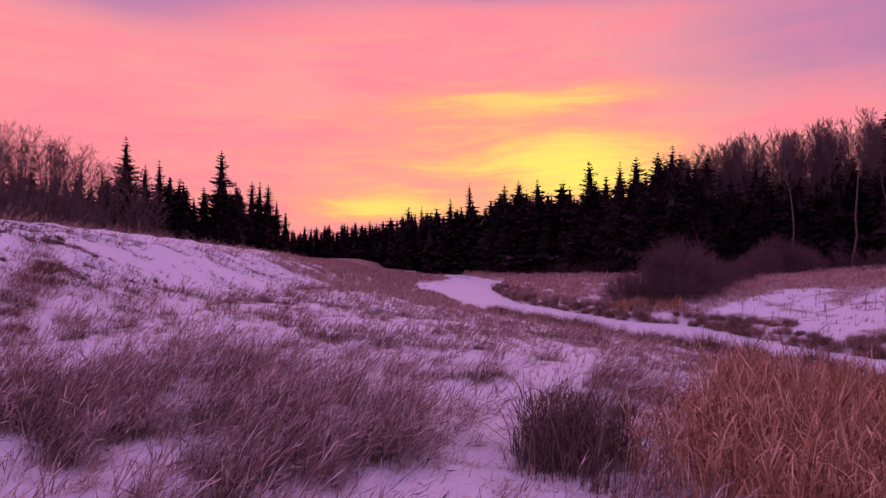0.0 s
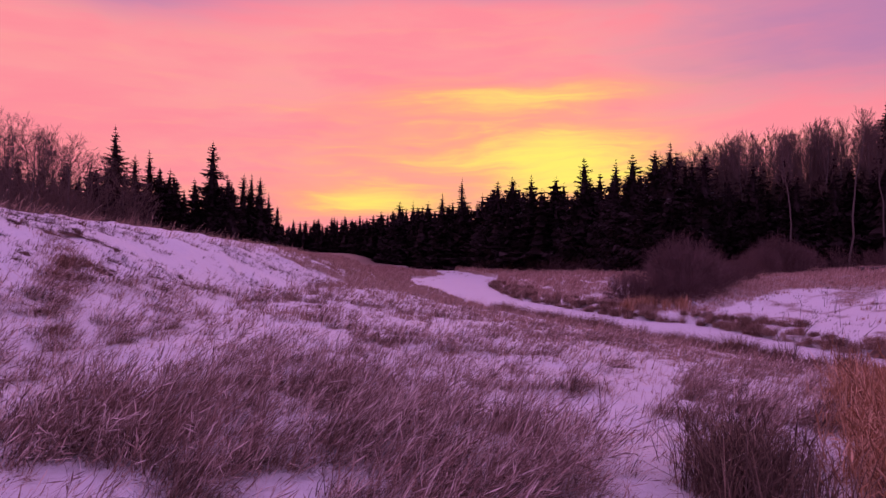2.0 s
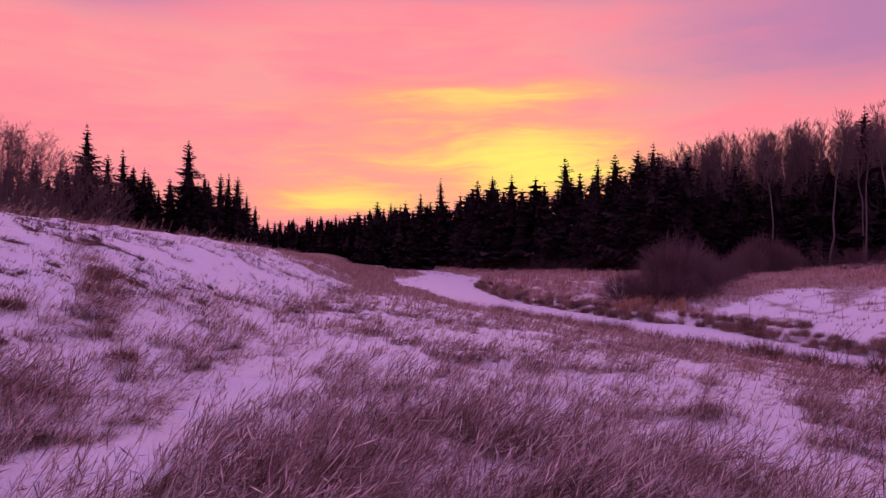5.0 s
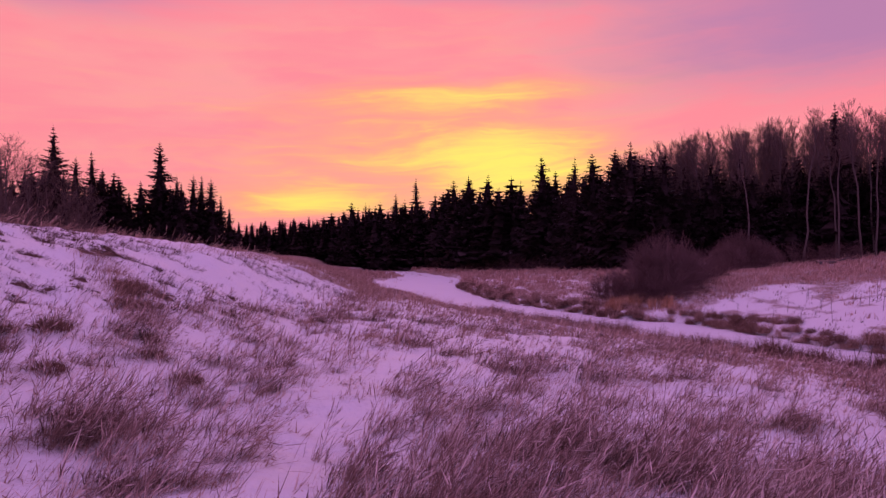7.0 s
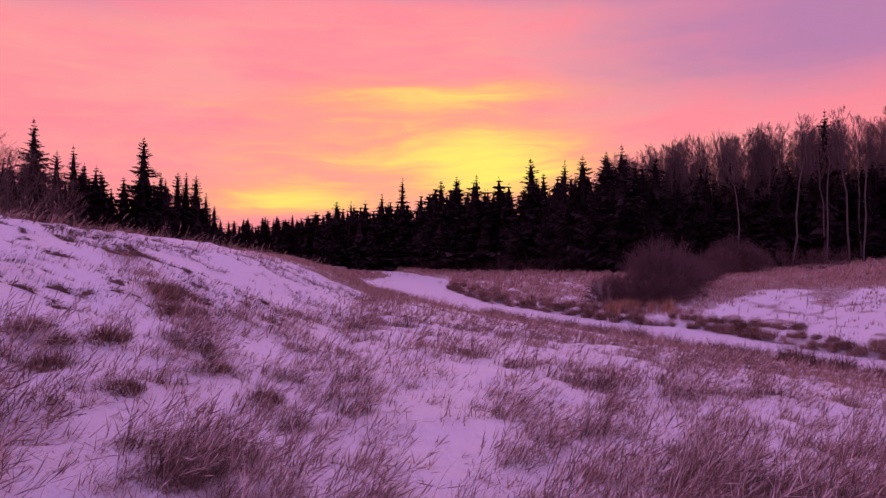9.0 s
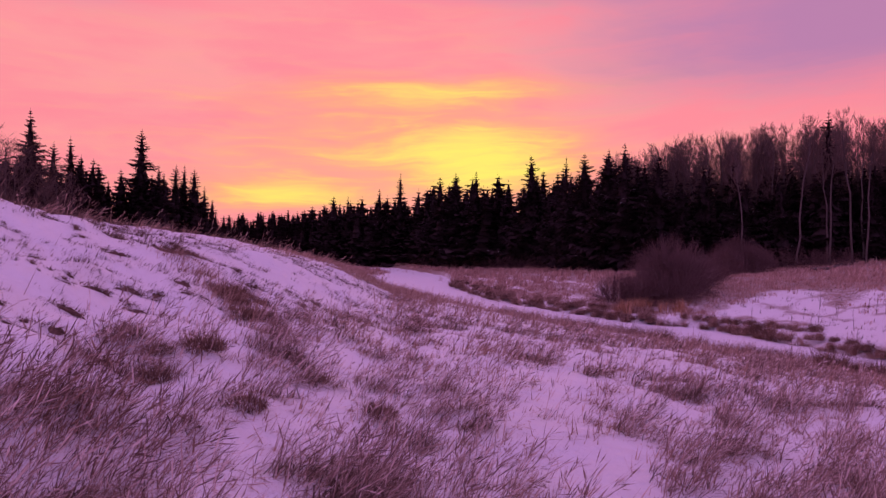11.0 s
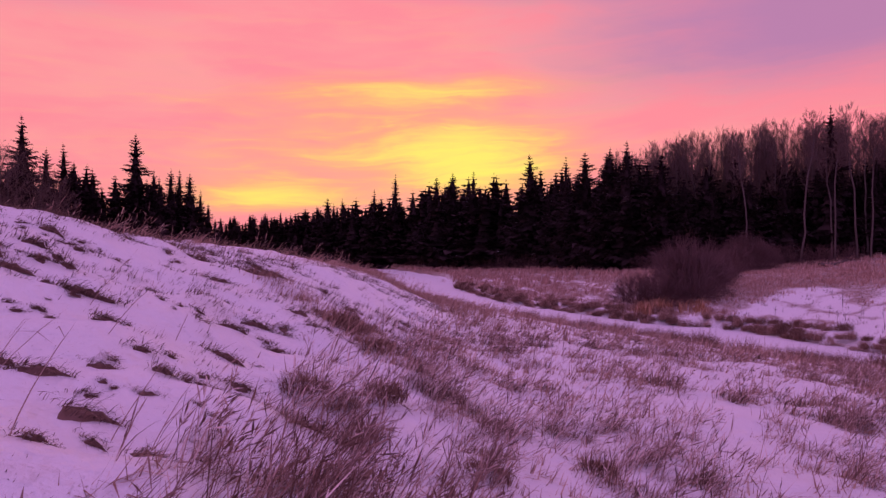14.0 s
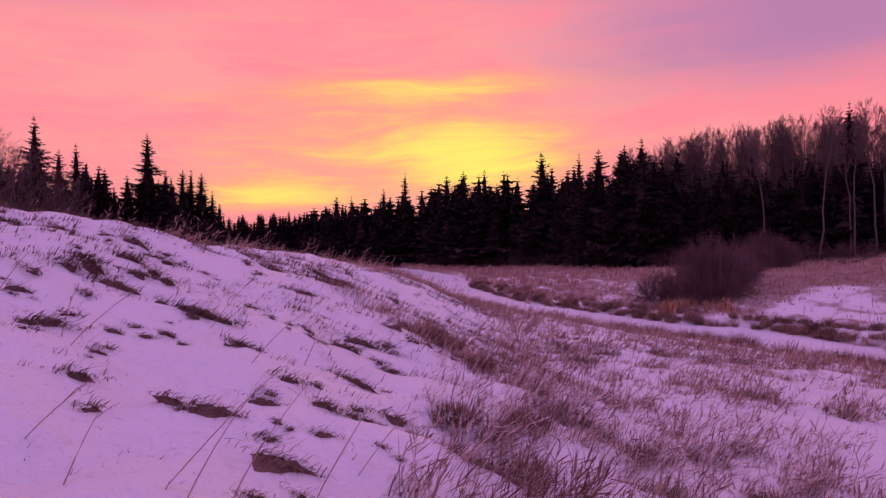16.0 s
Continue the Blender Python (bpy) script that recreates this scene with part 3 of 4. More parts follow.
# bare aspens above the spruces on the right
for n in range(240):
    s = rng.uniform(0, 1)
    x = 29.5 + 30 * s
    y = np.interp(x, [26, 34, 45, 60, 84], [76, 69, 63.5, 57, 46]) + rng.uniform(3, 16)
    put(aspens[n % 4], x, y, np.interp(x, [30, 36, 41, 46, 60], [17.2, 18.3, 19.0, 19.4, 19.6]) * rng.uniform(0.88, 1.02))
# pale stems in front
for n, (x, y, top) in enumerate([(39.5, 62.6, 18.5), (42.2, 61, 17.5), (44.0, 60.2, 19), (45.4, 60, 18), (47.6, 58.5, 19), (50, 57, 19), (36.0, 65.5, 16.5), (46.4, 61.5, 18.6), (48.8, 60, 18.2), (52, 57, 19), (43.0, 62.4, 17)]):
    put(tall_stems[n % 2], x, y, top)
# behind the hill on the left
for n, (x, y, top) in enumerate([(-47.6, 96.5, 22.2), (-44.3, 96.1, 17.7), (-42.2, 95.8, 18.5), (-35.0, 101.9, 20.9), (-32, 99.5, 15.5), (-30.5, 103.4, 16.0), (-29.5, 104.2, 16.1), (-27.8, 103, 15.5), (-26, 100.8, 12.7)]):
    put(lone[n % 2], x, y, top)
for n in range(62):
    x = -72 + 46 * (n + rng.uniform(0, 1)) / 62
    put(plain[n % 4], x, 99 + rng.uniform(-3, 8), np.interp(x, [-72, -50, -44, -40, -33, -26], [18, 17.5, 17, 16, 15.2, 12.2]) * rng.uniform(0.84, 1.02))
for n in range(52):
    x = -68 + 30 * (n + rng.uniform(0, 1)) / 52
    put(brush[n % 2], x, 78 + 0.3 * (x + 50) + rng.uniform(-5, 8), np.interp(x, [-64, -53, -46, -42, -38], [21, 20.3, 18.6, 16.6, 12.5]) * rng.uniform(0.88, 1.03))
# willows by the creek, and low ones along the foot of the forest
for n, (x, y, top) in enumerate([(15.6, 42.8, 4.6), (13.4, 42.3, 2.9), (17.4, 44.2, 3.9), (12.2, 43.6, 2.5), (29.4, 56.8, 5.2), (27.2, 55.2, 4.3), (31.6, 57.4, 4.5), (15.0, 41.2, 2.9), (20.2, 46.8, 3.2), (23.2, 50.4, 3.5)]):
    put(willows[n % 2], x, y, top)
for n in range(40):
    x = 8 + 36 * (n + rng.uniform(0, 1)) / 40
    y = np.interp(x, [6, 14, 22.6, 26.6, 34, 45], [132, 108, 93, 71, 64, 59.5]) + rng.uniform(-2, 1)
    put(low_willows[n % 2], x, y, float(ground(x, y)) + rng.uniform(1.2, 2.3))
# a pale dead trunk leaning behind the hill, and a log at the foot of the forest
snag = Soup()
snag.tube([(0, 0, -0.3), (1.2, 0, 1.6), (2.6, 0.1, 3.4), (3.4, 0.1, 4.2)], [0.12, 0.10, 0.07], 7)
snag = tagged(snag.make("leaning_snag", ASPEN_BARK), "pale dead trunk leaning among dark spruces", "dead tree")
snag.location = (-40.5, 82, float(ground(-40.5, 82)))
log = Soup()
log.tube([(-1.3, 0, 0.12), (-0.4, 0.05, 0.16), (0.6, 0, 0.2), (1.4, -0.1, 0.5), (1.9, -0.15, 0.75)], [0.16, 0.15, 0.13, 0.08], 8)
log = tagged(log.make("fallen_log", ASPEN_BARK), "weathered fallen log at the foot of the forest", "log")
log.location = (37.5, 56, float(ground(37.5, 56)))


# ---------------------------------------------------------------- grass
def ribbons(x, y, tall, wide, lean, curl, rng, turn=0.3, spread=0.6, bends=2, lift=-0.03, z=None):
    """Bent tapering blades rooted at x, y and blown towards turn (radians from +x): vertices and triangles."""
    n = len(x)
    z = ground(x, y) + lift if z is None else z
    a = turn + rng.normal(0, spread, n)
    d = np.stack([np.cos(a), np.sin(a), np.zeros(n)], 1)
    face = a + 1.57 + rng.normal(0, 0.7, n)
    side = np.stack([np.cos(face), np.sin(face), np.zeros(n)], 1) * (wide * rng.uniform(0.6, 1.35, n) * 0.5)[:, None]
    l0 = np.abs(lean * rng.uniform(0.25, 1.6, n))
    dl = curl * rng.uniform(0.1, 1.9, n)
    p = np.stack([x, y, z], 1)
    rows = [p - side, p + side]
    for j in range(bends):
        ang = l0 + dl * j / max(bends - 1, 1)
        p = p + (d * np.sin(ang)[:, None] + np.array([0, 0, 1.0]) * np.cos(ang)[:, None]) * (tall / bends)[:, None]
        if j < bends - 1:
            w = 1 - 0.35 * (j + 1) / bends
            rows += [p - side * w, p + side * w]
    rows.append(p)
    m = len(rows)
    v = np.stack(rows, 1).reshape(-1, 3)
    f = []
    for j in range(bends - 1):
        f += [[2 * j, 2 * j + 1, 2 * j + 3], [2 * j, 2 * j + 3, 2 * j + 2]]
    f.append([m - 3, m - 2, m - 1])
    return v, (np.array(f)[None] + (np.arange(n) * m)[:, None, None]).reshape(-1, 3), p


def join(parts):
    vs, fs, n = [], [], 0
    for v, f in parts:
        vs.append(v)
        fs.append(f + n)
        n += len(v)
    return np.concatenate(vs), np.concatenate(fs)


def stalks(x, y, tall, wide, lean, rng, turn=0.3, spread=0.45, leaves=6):
    """Upright stalks with short leaves along their upper part and a drooping head."""
    v, f, tip = ribbons(x, y, tall, wide, lean, 0.35, rng, turn, spread, 2)
    root = np.stack([x, y, ground(x, y)], 1)
    parts = [(v, f)]
    n = len(x)
    for j in range(leaves):
        t = 0.35 + 0.62 * (j + rng.random(n)) / leaves
        base = root + (tip - root) * t[:, None]
        way = (tip - root) / np.maximum(np.linalg.norm(tip - root, axis=1), 1e-6)[:, None] + rng.normal(0, 0.38, (n, 3))
        end = base + way * (tall * rng.uniform(0.12, 0.30, n))[:, None]
        side = np.cross(way, rng.normal(0, 1, (n, 3)))
        side *= (wide * rng.uniform(0.7, 1.5, n) / np.maximum(np.linalg.norm(side, axis=1), 1e-6))[:, None] * 0.6
        lv = np.stack([base - side * 0.5, base + (end - base) * 0.5 - side, end, base + (end - base) * 0.5 + side], 1).reshape(-1, 3)
        lf = (np.array([[0, 1, 3], [1, 2, 3]])[None] + (np.arange(n) * 4)[:, None, None]).reshape(-1, 3)
        parts.append((lv, lf))
    return join(parts)


def scatter(rng, box, per, density, clump=14, radius=0.10):
    """Clumped places in a box (x0, x1, y0, y1), per blades a square metre, thinned by density(x, y)."""
    x0, x1, y0, y1 = box
    n = int((x1 - x0) * (y1 - y0) * per / clump)
    cx, cy = rng.uniform(x0, x1, n), rng.uniform(y0, y1, n)
    keep = rng.random(n) < density(cx, cy)
    cx, cy = cx[keep], cy[keep]
    many = rng.integers(clump // 2, clump + clump // 2 + 1, len(cx))
    x, y = np.repeat(cx, many), np.repeat(cy, many)
    size = np.repeat(rng.uniform(0.6, 1.25, len(cx)), many)
    r, t = np.abs(rng.normal(0, radius, len(x))), rng.uniform(0, 6.283, len(x))
    return x + r * np.cos(t), y + r * np.sin(t), size


def away(x, y, line):
    """Distance from a line of plan points."""
    best = np.full(np.shape(x), 1e9)
    for (ax, ay), (bx, by) in zip(line[:-1], line[1:]):
        t = np.clip(((x - ax) * (bx - ax) + (y - ay) * (by - ay)) / ((bx - ax) ** 2 + (by - ay) ** 2), 0, 1)
        best = np.minimum(best, np.hypot(x - ax - t * (bx - ax), y - ay - t * (by - ay)))
    return best


def oval(x, y, cx, cy, rx, ry):
    return 1 - ease(np.hypot((x - cx) / rx, (y - cy) / ry), 0.65, 1.15)


TRAIL = [(-4.3, 4.9), (-4.22, 6.0), (-4.2, 6.9), (-4.0, 8.1), (-3.5, 9.4), (-3.2, 10.6), (-2.0, 13)]
TRACK = [(-0.3, 3.6), (0.3, 4.3), (0.55, 5.6), (0.8, 7.2), (1.8, 8.6), (2.3, 10.6), (2.1, 13)]


def grass_edge(y):
    return np.interp(y, [0, 6, 8, 10, 12, 15, 20, 25], [-9.2, -8.3, -7.9, -7.4, -6.9, -5.7, -4.6, -3.9])


def open_snow(x, y):
    """0 on the bare snow of the paths and clearings, 1 elsewhere."""
    wob = (fbm(x * 1.3, y * 1.3, 17) - 0.5) * 0.5
    keep = ease(away(x, y, TRAIL) + wob, 0.10, 0.36) * ease(away(x, y, TRACK) + wob, 0.06, 0.42)
    for cx, cy, rx, ry in ((-2.05, 4.25, 0.36, 0.2), (-2.9, 4.0, 0.26, 0.2), (-4.5, 5.1, 0.6, 0.5), (-5.3, 6.1, 0.36, 0.18), (-6.35, 7.2, 0.28, 0.2), (-3.3, 10.5, 0.7, 0.7), (-0.1, 3.9, 0.5, 0.4), (1.2, 8.2, 0.4, 1.0), (1.5, 11.2, 1.2, 0.6), (-0.9, 12.5, 1.3, 0.6)):
        keep = keep * (1 - oval(x + wob, y + wob * 0.5, cx, cy, rx, ry))
    return keep


def reed_density(x, y):
    return oval(x, y, 4.8, 5.0, 3.9, 3.2) * ease(x - 1.48 - np.where(y > 4.5, 0.62, 0.05) * (y - 4.5) + (fbm(x * 2, y * 2, 3) - 0.5) * 0.4, -0.1, 0.15)


def meadow_density(x, y):
    inside = ease(x - grass_edge(y), -0.25, 0.35) * (1 - ease(x - near_bank(y), -0.9, -0.1)) * (1 - reed_density(x, y))
    level = 0.05 + 0.68 * oval(x, y, -2.1, 5.3, 2.6, 1.6) + 0.45 * oval(x, y, -1.0, 4.1, 0.8, 0.6) + 0.4 * oval(x, y, -3.4, 4.9, 0.8, 0.8) + 0.20 * oval(x, y, -3.3, 7.0, 0.5, 0.9)
    level = level + 0.58 * oval(x, y, -5.5, 6.7, 0.85, 0.6) + 0.34 * oval(x, y, -5.7, 7.8, 0.6, 0.5) + 0.28 * oval(x, y, -6.9, 8.7, 0.6, 1.0) + 0.40 * oval(x, y, -6.6, 7.9, 0.5, 0.6) + 0.12 * oval(x, y, -6.3, 9.8, 0.5, 0.5)
    level = level + 0.25 * oval(x, y, -7.45, 6.9, 0.5, 0.6) + 0.25 * oval(x, y, -2.9, 9.2, 0.5, 0.6) + 0.02 * oval(x, y, 1.0, 12.0, 5.0, 2.6) - 0.16 * oval(x, y, -3.3, 12.5, 2.2, 1.6) - 0.06 * ease(y, 12, 20)
    patch = fbm(x * 0.75 + y * 0.2, y * 0.95, 14)
    small = fbm(x * 2.6, y * 2.6, 15)
    return inside * open_snow(x, y) * np.clip(level + (patch - 0.5) * 1.3 + (small - 0.5) * 2.6, 0.0, 1) * (1 - 0.85 * ease(x - tussock_row(y), -2.2, -1.0) * ease(y, 11, 14))


def lay(name, parts, mat, label):
    v, f = join(parts)
    return tagged(mesh_object(name, v, f, mat), label, "grass", kind="stuff")


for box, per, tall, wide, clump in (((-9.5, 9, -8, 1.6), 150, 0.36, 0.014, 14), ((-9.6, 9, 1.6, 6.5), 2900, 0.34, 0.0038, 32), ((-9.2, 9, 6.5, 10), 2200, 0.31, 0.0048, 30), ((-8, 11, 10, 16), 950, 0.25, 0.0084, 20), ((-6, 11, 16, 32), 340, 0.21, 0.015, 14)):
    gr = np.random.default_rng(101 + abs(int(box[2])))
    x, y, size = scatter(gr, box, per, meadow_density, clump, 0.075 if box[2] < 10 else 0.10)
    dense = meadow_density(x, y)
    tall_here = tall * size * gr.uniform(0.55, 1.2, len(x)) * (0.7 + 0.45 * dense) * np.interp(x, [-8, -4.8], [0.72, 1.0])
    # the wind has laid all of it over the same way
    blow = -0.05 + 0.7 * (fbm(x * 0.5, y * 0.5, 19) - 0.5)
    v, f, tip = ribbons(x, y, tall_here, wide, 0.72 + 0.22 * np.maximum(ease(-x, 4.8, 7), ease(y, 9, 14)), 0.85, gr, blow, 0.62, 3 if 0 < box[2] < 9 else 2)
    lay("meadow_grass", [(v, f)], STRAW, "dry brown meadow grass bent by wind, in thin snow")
    # old thatch pressed down under the thick patches, coloured dark as the shaded gaps
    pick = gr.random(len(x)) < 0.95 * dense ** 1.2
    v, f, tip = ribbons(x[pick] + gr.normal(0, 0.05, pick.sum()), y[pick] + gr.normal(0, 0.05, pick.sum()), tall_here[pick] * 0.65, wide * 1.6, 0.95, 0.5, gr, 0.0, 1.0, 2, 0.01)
    lay("grass_thatch", [(v, f)], DARK, "flattened old grass at the foot of the meadow grass, dark like shaded gaps")
    if 0 < box[2] < 20:
        pick = gr.random(len(x)) < (0.10 if box[2] < 10 else 0.05)
        lay("seed_stalks", [stalks(x[pick], y[pick], tall * 1.35 * gr.uniform(0.6, 1.25, pick.sum()), wide * 1.15, 0.58, gr, 0.0, 0.55, 9)], STRAW, "dry seed stalks of meadow grass leaning with the wind")

# short bits of flattened grass showing everywhere through the thin snow
gr = np.random.default_rng(131)
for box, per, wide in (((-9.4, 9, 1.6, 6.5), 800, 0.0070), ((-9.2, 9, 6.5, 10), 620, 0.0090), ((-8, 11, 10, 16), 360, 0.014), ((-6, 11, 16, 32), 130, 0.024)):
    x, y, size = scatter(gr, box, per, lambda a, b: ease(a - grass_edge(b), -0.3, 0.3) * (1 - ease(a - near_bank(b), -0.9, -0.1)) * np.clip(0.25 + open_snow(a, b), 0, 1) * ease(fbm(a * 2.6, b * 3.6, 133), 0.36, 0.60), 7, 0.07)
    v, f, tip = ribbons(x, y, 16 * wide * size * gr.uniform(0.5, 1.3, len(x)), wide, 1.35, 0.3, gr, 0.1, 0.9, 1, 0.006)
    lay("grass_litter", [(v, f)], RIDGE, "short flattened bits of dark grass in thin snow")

# tall orange reed grass and the dark clump beside it
gr = np.random.default_rng(7)


x, y, size = scatter(gr, (1.2, 9, 2.0, 10.5), 620, reed_density, 12, 0.12)
deep = 0.75 + 0.5 * fbm(x * 1.8, y * 1.8, 23)
parts = []
pick = gr.random(len(x)) < 0.7
v, f, tip = ribbons(x[pick], y[pick], 0.72 * (deep * (0.85 + 0.2 * size) * gr.uniform(0.45, 1.1, len(x)))[pick], 0.0062, 0.20, 0.9, gr, 0.4, 2.2, 3)
parts.append((v, f))
# curled leaves that leave the stems at all heights
for part_of, long, wide in ((0.9, 0.34, 0.0075), (0.6, 0.26, 0.0095)):
    pick = gr.random(len(x)) < part_of
    n = int(pick.sum())
    v, f, tip = ribbons(x[pick] + gr.normal(0, 0.03, n), y[pick] + gr.normal(0, 0.03, n), long * gr.uniform(0.5, 1.3, n), wide, 0.45, 2.4, gr, 0.0, 2.6, 4, z=ground(x[pick], y[pick]) + deep[pick] * 0.48 * np.sqrt(gr.random(n)))
    parts.append((v, f))
pick = gr.random(len(x)) < 0.10
parts.append(stalks(x[pick], y[pick], gr.uniform(0.5, 0.85, pick.sum()), 0.008, 0.12, gr, 0.3, 1.8, 8))
lay("reed_grass", parts, REED, "tall orange-brown reed grass with arching curled leaves")
x, y, size = scatter(gr, (0.3, 2.0, 3.7, 6.4), 3000, lambda a, b: oval(a, b, 1.0, 4.75, 0.46, 0.72) * ease(fbm(a * 3, b * 3, 27), 0.25, 0.5), 14, 0.08)
deep = 0.55 + 0.9 * fbm(x * 2.4, y * 2.4, 28)
parts = []
v, f, tip = ribbons(x, y, 0.66 * deep * (0.8 + 0.2 * size) * gr.uniform(0.5, 1.15, len(x)), 0.006, 0.25, 1.0, gr, 0.6, 1.9, 3)
parts.append((v, f))
pick = gr.random(len(x)) < 0.3
n = int(pick.sum())
v, f, tip = ribbons(x[pick], y[pick], gr.uniform(0.14, 0.34, n), 0.009, 0.4, 2.3, gr, 0.0, 2.4, 4, z=ground(x[pick], y[pick]) + deep[pick] * 0.4 * gr.random(n))
parts.append((v, f))
lay("dark_sedge", parts, DARK, "dark brown clump of sedge beside the orange reed grass")


# brown tall grass over the crest, down its far side and along the foot of the hill
def crest_y(x):
    return np.interp(x, [-16, -12, -10, -8, -6.3, -5, -3.8, -2], [14.5, 16, 16.8, 19, 22.3, 23.6, 25, 29])


def ridge_density(x, y):
    n = fbm(x * 0.8, y * 0.8, 40)
    over = ease(y - crest_y(x) + (n - 0.5) * 2.0, -0.2, 0.8) * (1 - ease(x, -2.5, -0.5)) * np.maximum(np.interp(x, [-8, -5.5], [0.10, 1.0]), ease(y, 30, 36))
    e = near_bank(y) - x
    reach = np.interp(y, [14, 22, 28, 40, 60], [0.8, 1.6, 4.2, 8, 12])
    bank = ease(e, 0.1, 0.6) * (1 - ease(e + (n - 0.5) * 2.5, reach * 0.75, reach * 1.15)) * ease(y, 20, 27)
    strip = 0.6 * (1 - ease(away(x, y, [(-4.0, 18), (-4.0, 21), (-3.4, 25), (-2.0, 29)]) + (n - 0.5), 0.2, 0.8))
    return np.clip(np.maximum(np.maximum(over, strip), bank) * (0.45 + 0.9 * ease(n, 0.35, 0.6)), 0, 1) * (y > 13.5)


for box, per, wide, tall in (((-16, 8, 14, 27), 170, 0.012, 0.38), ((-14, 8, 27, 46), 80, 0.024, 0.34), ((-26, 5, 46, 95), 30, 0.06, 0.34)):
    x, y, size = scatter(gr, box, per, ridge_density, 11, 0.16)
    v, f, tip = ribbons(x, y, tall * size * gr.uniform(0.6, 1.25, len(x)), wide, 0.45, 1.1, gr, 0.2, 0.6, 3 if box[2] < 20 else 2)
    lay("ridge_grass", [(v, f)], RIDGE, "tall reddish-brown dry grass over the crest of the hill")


x = np.concatenate([-4.6 - 10.4 * gr.random(240) ** 1.7, gr.uniform(-14.5, -10.8, 100)])
y = crest_y(x) + gr.normal(0.1, 0.6, 340)
lay("crest_stalks", [stalks(x, y, gr.uniform(0.2, 0.58, 340), 0.009, 0.7, gr, 0.1, 0.6, 5)], RIDGE, "tall dry stalks leaning along the crest of the hill")


# the far bank, its meadow and the brown slope below the forest
def far_meadow(x, y):
    e = x - far_bank(y) + (fbm(x * 0.6, y * 0.6, 55) - 0.5) * 1.6
    n = fbm(x * 0.35, y * 0.35, 58)
    low = ease(e, 0, 0.6) * (1 - ease(e, 12, 20)) * ease(y - 0.55 * (x - 14), 35.5, 38) * (0.5 + 0.5 * ease(fbm(x * 0.9, y * 0.5, 57), 0.30, 0.55))
    slope = ease(y + 0.83 * x + (n - 0.5) * 3, 58.5, 60.5) * ease(x, 15, 18) * ease(y, 30, 34)
    sparse = 0.10 * ease(e, 0.5, 1.5) * ease(fbm(x * 0.8, y * 0.8, 60), 0.45, 0.65)
    floor = ease(y, 70, 78) * ease(x - near_bank(y), -45, -35) * ease(np.abs(x - 0.5 * (near_bank(y) + far_bank(y))), 3.5, 4.5) * 0.8
    isles = ease(y, 80, 95) * ease(fbm(x * 0.25, y * 0.12, 61), 0.50, 0.58) * 0.8
    return np.clip(np.maximum.reduce([low, slope, sparse, floor, isles]), 0, 1)


FAR = blade_material("far_bank_grass", (0.29, 0.166, 0.130), (0.51, 0.32, 0.25), (0.68, 0.50, 0.41))
for box, per, wide, tall in (((5, 32, 14, 60), 64, 0.042, 0.36), ((-40, 40, 60, 135), 13, 0.12, 0.6), ((32, 75, 26, 66), 14, 0.09, 0.5)):
    x, y, size = scatter(gr, box, per, far_meadow, 14, 0.30)
    v, f, tip = ribbons(x, y, tall * size * gr.uniform(0.5, 1.2, len(x)), wide, 0.55, 0.0, gr, 0.3, 1.0, 1)
    lay("far_bank_grass", [(v, f)], FAR, "brown grass on the far bank below the forest")


# bits of dark grass over the snow of the far bank
x, y, size = scatter(gr, (8, 34, 18, 46), 16, lambda a, b: ease(a - far_bank(b), 0.4, 1.0) * ease(fbm(a * 0.8, b * 0.5, 63), 0.30, 0.6), 8, 0.25)
v, f, tip = ribbons(x, y, gr.uniform(0.10, 0.32, len(x)) * size, 0.034, 0.9, 0.0, gr, 0.2, 1.2, 1)
lay("grass_litter", [(v, f)], DARK, "short dark bits of grass poking through snow on the far bank")


def tussock(seed, tall, round_to, mat, label, group, full=0.5, blade=0.011, curl=1.5):
    """A rounded clump of dry grass whose blades arch over on all sides."""
    r = np.random.default_rng(seed)
    n = 200
    a, d = r.uniform(0, 6.283, n), np.sqrt(r.uniform(0, 1, n)) * round_to
    x, y = d * np.cos(a), d * np.sin(a) * 0.8
    blades = ribbons(x, y, tall * r.uniform(0.6, 1.15, n) * (1.05 - 0.35 * d / round_to), blade, 0.40, curl, r, np.where(r.random(n) < 0.7, a, 0.3), 0.6, 2, z=np.full(n, -0.06))[:2]
    # a lumpy body of packed old blades and short ones drooping over it
    u, w = np.meshgrid(np.arange(11) * 6.283 / 11, np.linspace(0.12, 1, 5), indexing="ij")
    lump = 1 + r.normal(0, 0.10, u.shape)
    body = np.stack([round_to * full * w * lump * np.cos(u), round_to * 0.85 * full * w * lump * np.sin(u), tall * 0.62 * full * np.sqrt(1.02 - w ** 2) * lump - 0.06], 2).reshape(-1, 3)
    quads = [[i * 5 + j, i * 5 + j + 1, (i + 1) % 11 * 5 + j + 1, (i + 1) % 11 * 5 + j] for i in range(11) for j in range(4)]
    skin = np.array([t3 for q4 in quads for t3 in ((q4[0], q4[1], q4[2]), (q4[0], q4[2], q4[3]))])
    m = 420
    a, d = r.uniform(0, 6.283, m), np.sqrt(r.uniform(0, 1, m))
    drape = ribbons(round_to * 0.9 * d * np.cos(a), round_to * 0.75 * d * np.sin(a), tall * r.uniform(0.35, 0.8, m), blade * 1.1, 0.5 + 0.9 * r.random(m), 0.0, r, a + r.normal(0, 0.8, m), 0.3, 1, z=tall * 0.50 * np.sqrt(1.02 - d ** 2) - 0.10)[:2]
    v, f = join([blades, (body, skin), drape])
    return tagged(mesh_object("grass_tussock", v, f, mat), label, "grass tussock", group)


